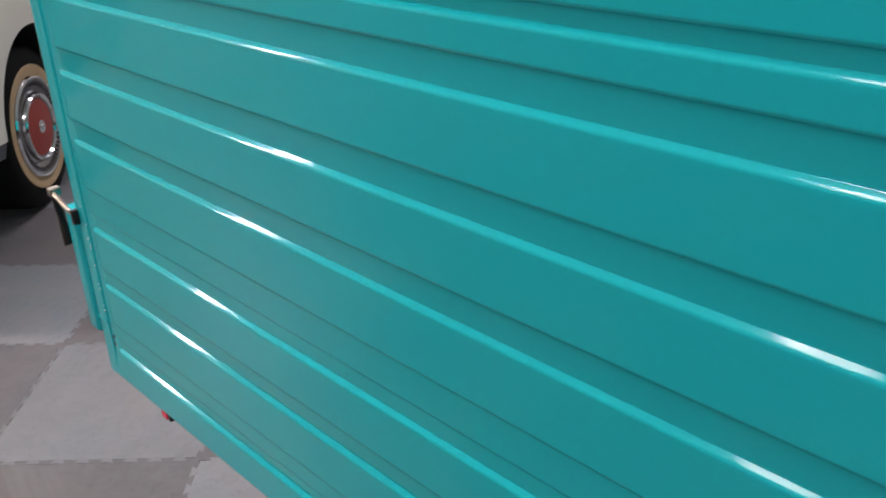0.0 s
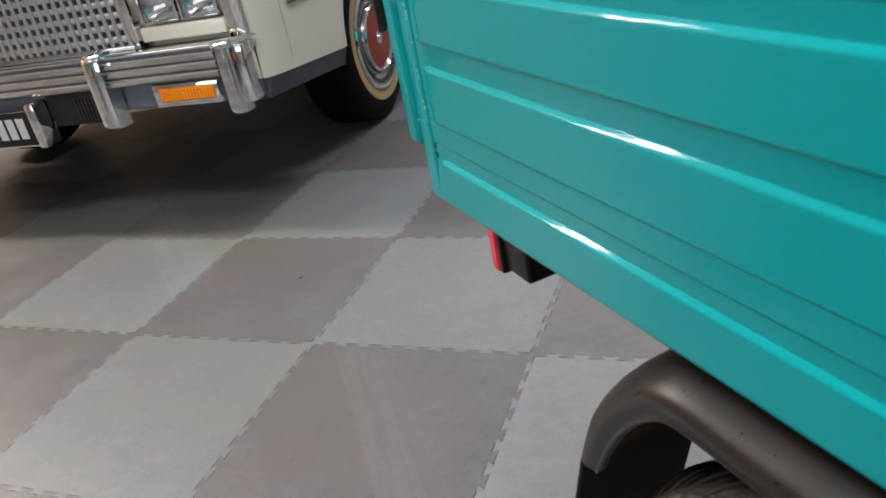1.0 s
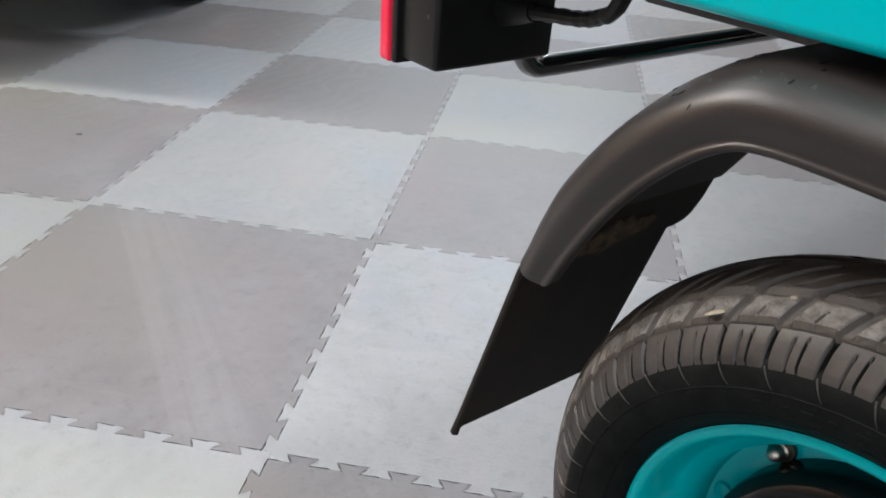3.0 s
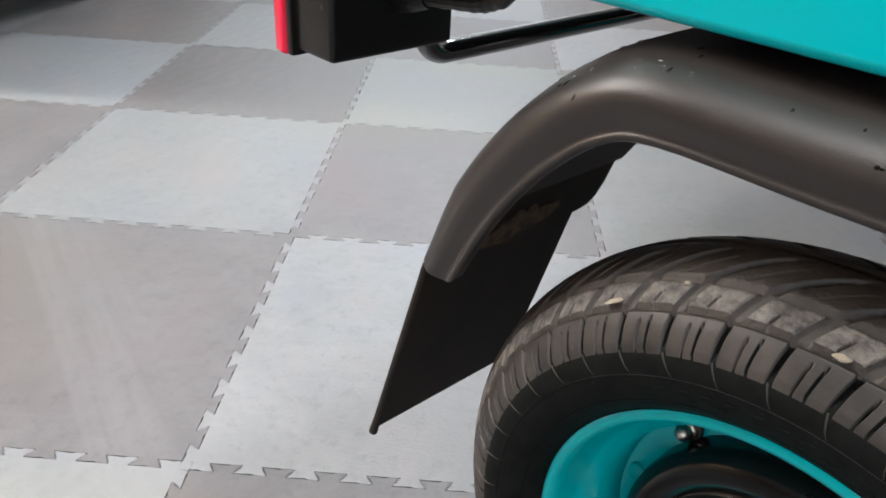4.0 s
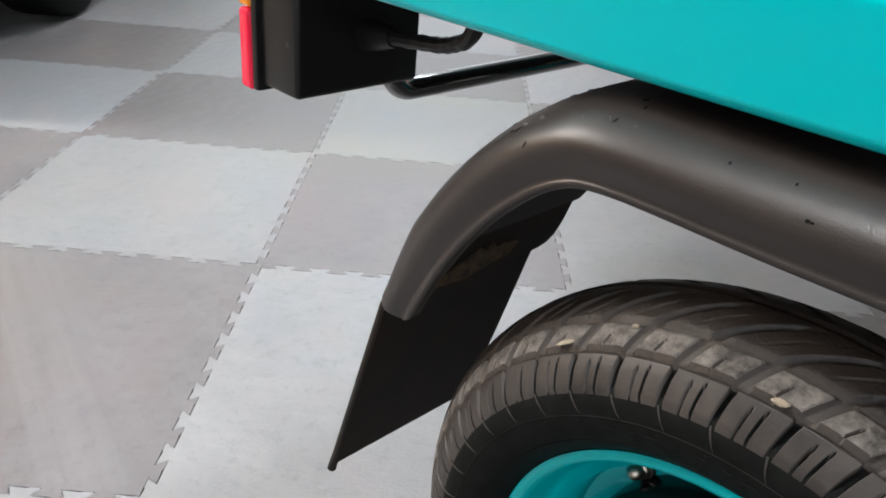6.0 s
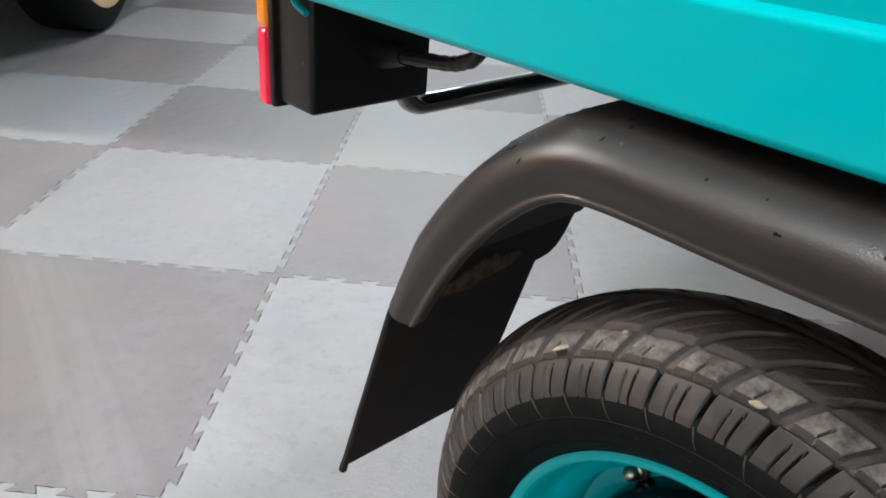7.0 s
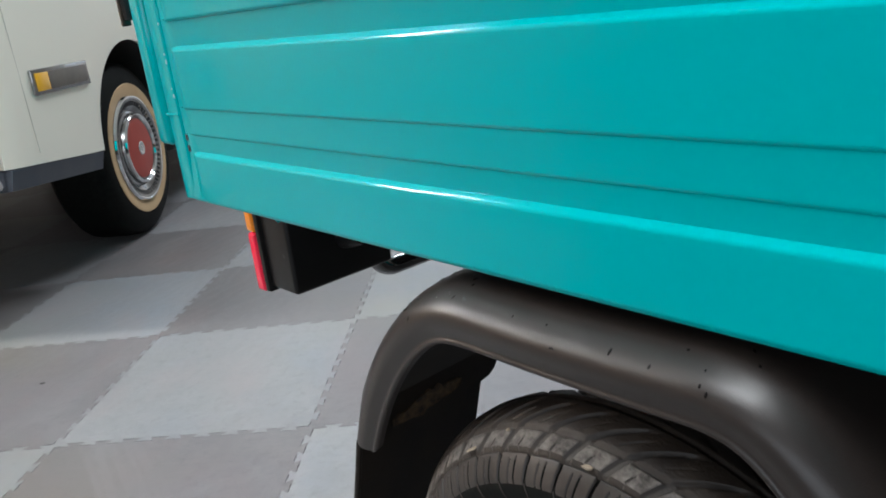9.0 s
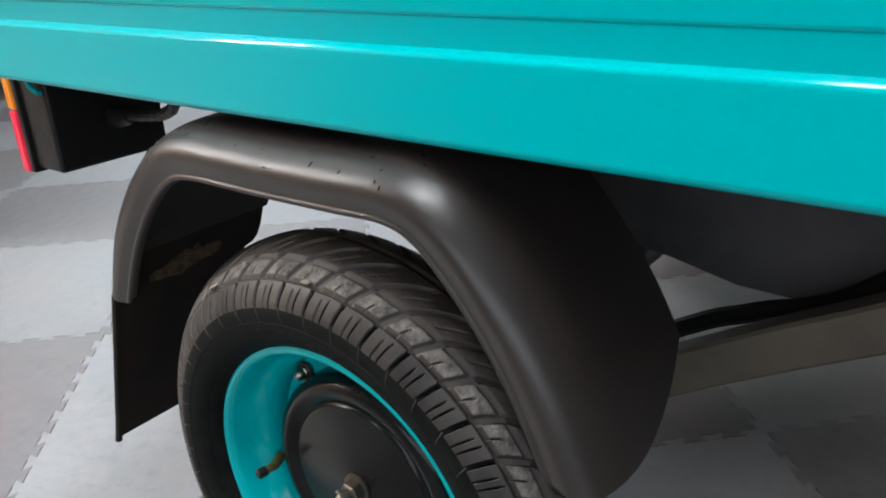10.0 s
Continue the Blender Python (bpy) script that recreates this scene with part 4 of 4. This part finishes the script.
# ---- the cream saloon: built along y, front towards lower y ----
car = thing("car", "cream vintage saloon with chrome bumper and tan whitewall tyres", "car", pose(-1.8169, 0.0764, 0, 0, 0, 2.25) @ Matrix.Scale(0.9452, 4))
SIDE, FRONT, REAR = 1.06, 1.10, 6.60
AXY, AXZ, CAR_R = 2.06, 0.333, 0.335
ARCH = 0.385


def car_side(s):
    """Front wing with the round wheel opening, then doors and rear wing, as one skin."""
    bm = bmesh.new()
    xs = s * SIDE
    low, top = 0.425, 0.98

    def lower(yy):
        z = low - 0.055 * min(max((yy - FRONT) / 0.56, 0), 1)
        for ay in (AXY, AXY + 3.08):
            d = abs(yy - ay)
            if d < ARCH:
                z = max(z, AXZ + math.sqrt(ARCH**2 - d * d))
        return z
    ys = sorted({FRONT + 0.012, FRONT + 0.04} | {FRONT + 0.1 * i for i in range(1, 55)} | {a + ARCH * math.cos(t * math.pi / 24) for a in (AXY, AXY + 3.08) for t in range(25)} | {REAR})
    rows = []
    for yy in ys:
        z0 = lower(yy)
        nose = 0.03 * max(0, 1 - (yy - FRONT) / 0.06) ** 2
        rows.append([(xs - s * (nose + 0.012 * k**3 + 0.010 * (1 - k) ** 3), yy, z0 + (top - z0) * k) for k in (0, 0.03, 0.2, 0.45, 0.7, 0.88, 0.96, 1.0)])
    sheet(bm, rows, 0.012)
    return bm


part("front_wing", car_side(1), CREAM, car, "cream painted wing and side", angle=40)
part("front_wing", car_side(-1), CREAM, car, "cream painted wing and side", angle=40)
# hood, cabin and tail
bm = bmesh.new()
rows = []
for yy, z in ((FRONT + 0.03, 0.90), (FRONT + 0.05, 0.955), (FRONT + 0.12, 0.985), (FRONT + 0.7, 1.005), (FRONT + 1.55, 1.02)):
    rows.append([(x, yy, z - 0.02 * abs(x / SIDE) ** 4 + 0.012 * max(0, 1 - abs(x) / 0.2)) for x in (-1.045, -1.0, -0.8, -0.4, -0.2, 0, 0.2, 0.4, 0.8, 1.0, 1.045)])
sheet(bm, rows, 0.012)
part("hood", bm, CREAM, car, angle=40)
bm = bmesh.new()
prism(bm, [(FRONT + 1.55, 1.0), (FRONT + 2.2, 1.40), (FRONT + 2.5, 1.44), (FRONT + 3.7, 1.42), (FRONT + 4.2, 1.0)], -0.78, 0.78, "x")
bmesh.ops.bevel(bm, geom=list(bm.edges), offset=0.05, segments=3, affect="EDGES")
part("cabin", bm, CREAM, car)
part("rear_deck", boxed(-1.045, 1.045, FRONT + 4.15, REAR, 0.45, 1.0, bevel=0.04), CREAM, car)
# dark sill under the wing, inner arches, underbody
for s in (1, -1):
    bm = bmesh.new()
    for y0, y1 in ((FRONT + 0.02, AXY - ARCH - 0.005), (AXY + ARCH + 0.005, AXY + 3.08 - ARCH)):
        z0 = 0.425 - 0.055 * min(max((y0 - FRONT) / 0.56, 0), 1)
        z1 = 0.425 - 0.055 * min(max((y1 - FRONT) / 0.56, 0), 1)
        v = []
        for dx in (0.0, -0.16):
            for yy, z in ((y0, z0 - 0.002), (y1, z1 - 0.002)):
                v += [bm.verts.new((s * (SIDE - 0.012 + dx), yy, z)), bm.verts.new((s * (SIDE - 0.030 + dx), yy, z - 0.060))]
        for q in ((0, 1, 3, 2), (4, 6, 7, 5), (0, 4, 5, 1), (2, 3, 7, 6), (0, 2, 6, 4), (1, 5, 7, 3)):
            bm.faces.new([v[i] for i in q])
    part("sill", bm, DARK_TRIM, car, "dark blue-grey lower body trim")
    for ay in (AXY, AXY + 3.08):
        bm = bmesh.new()
        arc = [(math.cos(t * math.pi / 20), math.sin(t * math.pi / 20)) for t in range(21)]
        sheet(bm, [[(s * w, ay + (ARCH + 0.01) * c, AXZ + (ARCH + 0.01) * q) for c, q in arc] for w in (SIDE - 0.02, SIDE - 0.36)], 0.004)
        v = [bm.verts.new((s * (SIDE - 0.36), ay + (ARCH + 0.01) * c, AXZ + (ARCH + 0.01) * q)) for c, q in arc]
        bm.faces.new(v)
        part("wheel_arch", bm, CHASSIS, car)
        # wheel
        cx = s * (1.06 - 0.062)
        c = (cx, ay, CAR_R)

        def Q(prof):
            return [(-s * a, r) for a, r in prof]
        tyre = revolve(bmesh.new(), Q([(0.02, 0.185), (0.006, 0.195), (-0.001, 0.215), (-0.004, 0.245), (-0.002, 0.275), (0.006, 0.305), (0.018, 0.322), (0.030, 0.331),
                                       (0.06, 0.335), (0.16, 0.335), (0.19, 0.331), (0.21, 0.31), (0.222, 0.26), (0.21, 0.20), (0.19, 0.185)]), c, "x", 80, closed=True)
        wheel = part("wheel", tyre, SIDEWALL_AND_SHADE, car, "black car tyre with tan whitewall and chrome cover")
        part("whitewall", revolve(bmesh.new(), Q([(-0.0005, 0.206), (-0.0035, 0.215), (-0.0062, 0.240), (-0.0060, 0.250), (-0.002, 0.2515)]), c, "x", 80), WHITEWALL, wheel, "yellowed tan whitewall band")
        cov = revolve(bmesh.new(), Q([(0.012, 0.208), (-0.004, 0.207), (-0.009, 0.200), (-0.011, 0.192), (-0.009, 0.187), (0.000, 0.162), (0.006, 0.152), (0.009, 0.146), (0.004, 0.139), (-0.010, 0.136),
                                      (-0.016, 0.131), (-0.012, 0.124), (-0.006, 0.120), (-0.006, 0.0005)]), c, "x", 96)
        cover = part("wheel_cover", cov, AGED_CHROME, wheel, "chrome wheel cover")
        part("red_centre", revolve(bmesh.new(), Q([(-0.0065, 0.117), (-0.0105, 0.114), (-0.0125, 0.09), (-0.0145, 0.03), (-0.0147, 0.0005)]), c, "x", 64), RED_CAP, cover, "dark red enamel centre disc")
        part("crest", revolve(bmesh.new(), Q([(-0.0150, 0.027), (-0.0170, 0.026), (-0.0175, 0.021), (-0.0160, 0.018), (-0.0160, 0.010), (-0.0185, 0.0085), (-0.0190, 0.0005)]), c, "x", 20), CHROME, cover)
        part("cover_ring", revolve(bmesh.new(), Q([(-0.004, 0.2075), (-0.0115, 0.203), (-0.0125, 0.198), (-0.0095, 0.192)]), c, "x", 96), CHROME, cover, "bright chrome outer ring")
        part("inner_ring", revolve(bmesh.new(), Q([(-0.0125, 0.137), (-0.0185, 0.133), (-0.0185, 0.128), (-0.012, 0.1235)]), c, "x", 96), CHROME, cover, "bright chrome inner ring")
        slot_me = finish(boxed(-0.0016, 0.0016, -0.0048, 0.0048, -0.0095, 0.0095), "slot", GRILLE_DARK, smooth=False)
        for k in range(56):
            a = k / 56 * math.tau
            ob = new("slot", slot_me)
            ob.parent = cover
            ob.matrix_local = Matrix.Translation((cx + s * 0.0044, ay + 0.1745 * math.cos(a), CAR_R + 0.1745 * math.sin(a))) @ Matrix.Rotation(a - math.pi / 2, 4, "X") @ Matrix.Rotation(s * 0.345, 4, "Y")
part("underbody", boxed(-0.66, 0.66, FRONT + 0.35, REAR - 0.3, 0.27, 0.46, bevel=0.02), GRILLE_DARK, car)
part("front_apron", boxed(-0.90, 0.90, FRONT + 0.07, FRONT + 0.12, 0.38, 0.60, bevel=0.01), GRILLE_DARK, car)
part("floor_pan", boxed(-0.98, 0.98, AXY + ARCH + 0.03, AXY + 3.08 - ARCH - 0.03, 0.22, 0.42, bevel=0.02), CHASSIS, car)

# nose: header, lamps, grille
FY = FRONT
part("nose_panel", boxed(-1.02, 1.02, FY + 0.05, FY + 0.10, 0.55, 0.90, bevel=0.008), CREAM, car)
grille = part("grille", boxed(-0.63, 0.63, FY + 0.005, FY + 0.048, 0.575, 0.90, bevel=0.004), GRILLE_DARK, car, "satin egg-crate grille")
frame_bm = bmesh.new()
for x0, x1, z0, z1 in ((-0.655, -0.63, 0.560, 0.915), (0.63, 0.655, 0.560, 0.915), (-0.655, 0.655, 0.900, 0.915), (-0.655, 0.655, 0.560, 0.575)):
    box(frame_bm, x0, x1, FY - 0.020, FY + 0.045, z0, z1, bevel=0.004)
part("grille_frame", frame_bm, CHROME, grille, "chrome grille surround")
up = finish(boxed(-0.0075, 0.0075, -0.018, 0.0, 0.0, 0.325, bevel=0.002), "grille_upright", GRILLE_BAR)
across = finish(boxed(-0.63, 0.63, -0.014, 0.0, -0.0095, 0.0095, bevel=0.002), "grille_crossbar", GRILLE_BAR)
for k in range(38):
    ob = new("grille_upright", up)
    ob.parent = grille
    ob.location = (-0.615 + 1.23 * k / 37, FY + 0.006, 0.575)
for k in range(9):
    ob = new("grille_crossbar", across)
    ob.parent = grille
    ob.location = (0, FY + 0.006, 0.595 + 0.036 * k)
for s in (1, -1):
    for xc in (0.745, 0.885):
        bm = bmesh.new()
        x0, x1 = sorted((s * (xc - 0.066), s * (xc + 0.066)))
        for a, b, c0, c1 in ((x0, x0 + 0.008, 0.625, 0.725), (x1 - 0.008, x1, 0.625, 0.725), (x0, x1, 0.625, 0.633), (x0, x1, 0.717, 0.725)):
            box(bm, a, b, FY - 0.005, FY + 0.05, c0, c1, bevel=0.002)
        head = part("headlamp", bm, CHROME, car, "rectangular sealed-beam headlamp")
        part("reflector", sheet(bmesh.new(), [[(x0 + 0.008 + (x1 - x0 - 0.016) * i / 8, FY + 0.046 - 0.03 * max(abs(i / 4 - 1), abs(j / 3 - 1)) ** 2, 0.633 + 0.084 * j / 6) for i in range(9)] for j in range(7)], 0.002), CHROME, head)
        part("glass", boxed(x0 + 0.0085, x1 - 0.0085, FY + 0.0, FY + 0.006, 0.6335, 0.7165, bevel=0.002), CLEAR_LENS, head, "fluted clear glass")
    x0, x1 = sorted((s * 0.665, s * 0.965))
    part("lamp_shelf", boxed(x0, x1, FY - 0.012, FY + 0.05, 0.575, 0.618, bevel=0.006), CREAM, car)
    x0, x1 = sorted((s * 0.970, s * 1.030))
    part("corner_trim", boxed(x0, x1, FY - 0.015, FY + 0.055, 0.52, 0.90, bevel=0.008), CHROME, car, "chrome corner trim")

# bumper: three chrome ribs, grey backing, guards, turn lamps, plate
bumper = part("bumper", boxed(-0.93, 0.93, FY - 0.05, FY + 0.03, 0.455, 0.548, bevel=0.006), GREY_TRIM, car, "chrome bumper with ribbed face")
for z in (0.472, 0.500, 0.528):
    part("bumper_rib", tube(bmesh.new(), [(-0.93, FY - 0.052, z), (0.93, FY - 0.052, z)], 0.0125, 10), CHROME, bumper, "chrome bumper rib")
part("bumper_top", boxed(-0.95, 0.95, FY - 0.060, FY + 0.0, 0.547, 0.560, bevel=0.005), CHROME, bumper)
part("bumper_valance", boxed(-0.93, 0.93, FY - 0.02, FY + 0.04, 0.375, 0.454, bevel=0.008), GREY_TRIM, bumper, "blue-grey lower valance")
for s in (1, -1):
    # guards: a flat chrome face with rolled sides, the lower end cut back
    for xc, w, z0, z1, deep in ((0.972, 0.023, 0.350, 0.562, 0.060), (0.50, 0.033, 0.335, 0.568, 0.06)):
        bm = bmesh.new()
        x = s * xc
        rows = []
        for z, back in ((z0, 0.010), (z0 + 0.006, 0.003), (z0 + 0.02, 0.0), (z0 + 0.08, 0.0), (z1 - 0.06, 0.0), (z1 - 0.02, 0.003), (z1 - 0.006, 0.010), (z1, 0.022)):
            y0 = FY - 0.088 + back
            rows.append([(x + w * a, y0 + b, z) for a, b in ((-1.0, deep), (-1.0, 0.012), (-0.93, 0.003), (-0.80, 0.0), (-0.30, 0.0), (-0.22, -0.004), (0.22, -0.004), (0.30, 0.0), (0.80, 0.0), (0.93, 0.003), (1.0, 0.012), (1.0, deep))])
        sheet(bm, rows, 0.004)
        part("bumper_guard", bm, CHROME, bumper, "upright chrome bumper guard", angle=40)
    part("bumper_end", boxed(min(s * 0.975, s * 1.024), max(s * 0.975, s * 1.024), FY - 0.052, FY + 0.020, 0.372, 0.548, bevel=0.010, seg=3), CHROME, bumper, "wrapped chrome bumper end")
    bm = bmesh.new()
    tube(bm, curve([(s * 0.93, FY - 0.06, 0.553), (s * 0.99, FY - 0.045, 0.556), (s * 1.05, FY + 0.0, 0.560)], 4), [0.012] * 6 + [0.009, 0.007, 0.004], 8)
    part("chrome_tip", bm, CHROME, bumper)
    x0, x1 = sorted((s * 0.665, s * 0.905))
    turn = part("turn_lamp", boxed(x0, x1, FY - 0.050, FY - 0.022, 0.380, 0.453, bevel=0.007), CHROME, bumper, "chrome-framed amber turn lamp")
    n = 34
    rows = [[(x0 + 0.028 + (x1 - x0 - 0.044) * k / n, FY - 0.051 - (0.0045 if k % 2 else 0.002) * (0 < k < n) * (0 < m < 9) - 0.002 * (m % 2), 0.399 + 0.040 * m / 9) for k in range(n + 1)] for m in range(10)]
    part("amber_lens", sheet(bmesh.new(), rows, 0.002), AMBER_LENS, turn, "amber ribbed lens", smooth=False)
    x0, x1 = sorted((s * 0.225, s * 0.445))
    part("air_slot", boxed(x0, x1, FY - 0.032, FY - 0.021, 0.345, 0.450, bevel=0.004), GRILLE_DARK, bumper)
    for k in range(6):
        xx = s * (0.345 + 0.014 * k)
        part("slot_bar", boxed(xx - 0.003, xx + 0.003, FY - 0.038, FY - 0.033, 0.36, 0.43), CHASSIS, bumper)
    x0, x1 = sorted((s * 0.185, s * 0.222))
    part("plate_guard", boxed(x0, x1, FY - 0.095, FY - 0.021, 0.295, 0.445, bevel=0.008), CHROME, bumper, "short chrome plate guard")
    # side marker on the wing
    xs = s * (SIDE - 0.004)
    mk = part("side_marker", boxed(min(xs, xs + s * 0.010), max(xs, xs + s * 0.010), 1.31, 1.665, 0.597, 0.671, bevel=0.003), AGED_CHROME, car, "chrome-framed side marker lamp")
    part("marker_lens", boxed(min(xs + s * 0.0105, xs + s * 0.013), max(xs + s * 0.0105, xs + s * 0.013), 1.325, 1.400, 0.608, 0.660, bevel=0.001), YELLOW, mk, "yellow marker lens")
    part("marker_panel", boxed(min(xs + s * 0.0105, xs + s * 0.012), max(xs + s * 0.0105, xs + s * 0.012), 1.405, 1.650, 0.608, 0.660, bevel=0.001), TANK, mk)
    part("wing_seam", boxed(min(xs, xs + s * 0.0012), max(xs, xs + s * 0.0012), 1.2625, 1.2645, 0.44, 0.94), SEAM, car)
plate = part("number_plate", boxed(-0.18, 0.18, FY - 0.080, FY - 0.074, 0.305, 0.420, bevel=0.003), PLATE, car, "black plate with white lettering bars")
for k in range(7):
    part("lettering_bar", boxed(-0.155 + 0.045 * k, -0.155 + 0.045 * k + 0.032, FY - 0.0825, FY - 0.0805, 0.328, 0.398), PLATE_INK, plate)
part("plate_rim", boxed(-0.183, 0.183, FY - 0.081, FY - 0.073, 0.300, 0.3045), CHROME, plate)
# the body sits a little high on its springs
for ob in car.children:
    if not ob.name.split(".")[0] == "wheel":
        ob.location.z += 0.027

# ---- a dropped scrap of dirt on the floor ----
bm = bmesh.new()
bmesh.ops.create_icosphere(bm, subdivisions=1, radius=0.006)
for v in bm.verts:
    v.co = Vector((v.co.x * 1.3, v.co.y, abs(v.co.z) * 0.5)) * (1 + 0.3 * noise.noise(v.co * 300))
scrap = new("dirt_scrap", finish(bm, "dirt_scrap", SLAB))
scrap.location = (-0.681, 0.776, 0.0)
tagged(scrap, "small dark scrap of dirt lying on a floor tile", "dirt")

# ---- floor tiles: interlocking teeth on all four sides ----
TILE, TEETH, GAP, TOOTH, FLARE = 0.5, 18, 0.00018, 0.0060, 0.0040


def tile_mesh(name, mat):
    """A square with flared fingers: those of the north and east sides fit the gaps of the south and west ones."""
    bm = bmesh.new()
    lo, hi = TOOTH + GAP, TILE - TOOTH - GAP

    def slab(poly):
        top, low = [bm.verts.new((x, y, 0)) for x, y in poly], [bm.verts.new((x, y, -0.012)) for x, y in poly]
        bm.faces.new(top)
        for i in range(len(poly)):
            j = (i + 1) % len(poly)
            bm.faces.new((low[i], low[j], top[j], top[i]))
    slab([(lo, lo), (hi, lo), (hi, hi), (lo, hi)])
    c = TOOTH - GAP
    slab([(-c, -c), (c, -c), (c, c), (-c, c)])
    p = TILE / TEETH
    for k in range(TEETH):
        a, b = k * p, (k + 1) * p
        wide0, wide1 = max(a - FLARE + GAP, TOOTH), min(b + FLARE - GAP, TILE - TOOTH)
        thin0, thin1 = max(a + FLARE + GAP, TOOTH), min(b - FLARE - GAP, TILE - TOOTH)
        r = 0.0026
        mid = 0.5 * (a + b)
        tip = TOOTH - GAP
        finger = [(thin0, -TOOTH - GAP), (thin1, -TOOTH - GAP), (thin1 + 0.8 * (wide1 - thin1), tip - 1.6 * r), (wide1 - 0.2 * r, tip - 0.5 * r), (wide1 - r, tip),
                  (mid + 0.006, tip), (mid + 0.001, tip - 0.0016), (mid - 0.005, tip - 0.0010), (wide0 + r, tip - 0.0004), (wide0 + 0.2 * r, tip - 0.5 * r), (thin0 + 0.8 * (wide0 - thin0), tip - 1.6 * r)]
        if k % 2:
            slab([(x, TILE + o) for x, o in finger])
            slab([(TILE + o, x) for x, o in finger][::-1])
        else:
            slab([(x, -o) for x, o in finger][::-1])
            slab([(-o, x) for x, o in finger])
    return finish(bm, name, mat, smooth=False)


tile_meshes = [tile_mesh("floor_tile", TILE_LIGHT), tile_mesh("floor_tile", TILE_DARK)]
rest = [bmesh.new(), bmesh.new()]
cells = [(i, j) for i in range(-13, 10) for j in range(-10, 15)]
cells.sort(key=lambda c: math.hypot(c[0] * 0.5 + 0.25 + 0.3, c[1] * 0.5 + 0.25 - 0.9))
for k, (i, j) in enumerate(cells):
    odd = (i + j) % 2
    if k < 280:
        ob = new("floor_tile", tile_meshes[odd])
        ob.parent = floor
        ob.location = (i * TILE, j * TILE, 0)
    else:
        bm = rest[odd]
        x, y = i * TILE, j * TILE
        bm.faces.new([bm.verts.new(p) for p in ((x + 0.0008, y + 0.0008, 0), (x + TILE - 0.0008, y + 0.0008, 0), (x + TILE - 0.0008, y + TILE - 0.0008, 0), (x + 0.0008, y + TILE - 0.0008, 0))])
for odd, bm in enumerate(rest):
    ob = part("floor_tiles_far", bm, TILE_DARK if odd else TILE_LIGHT, floor, smooth=False)
    ob["kind"] = "stuff"
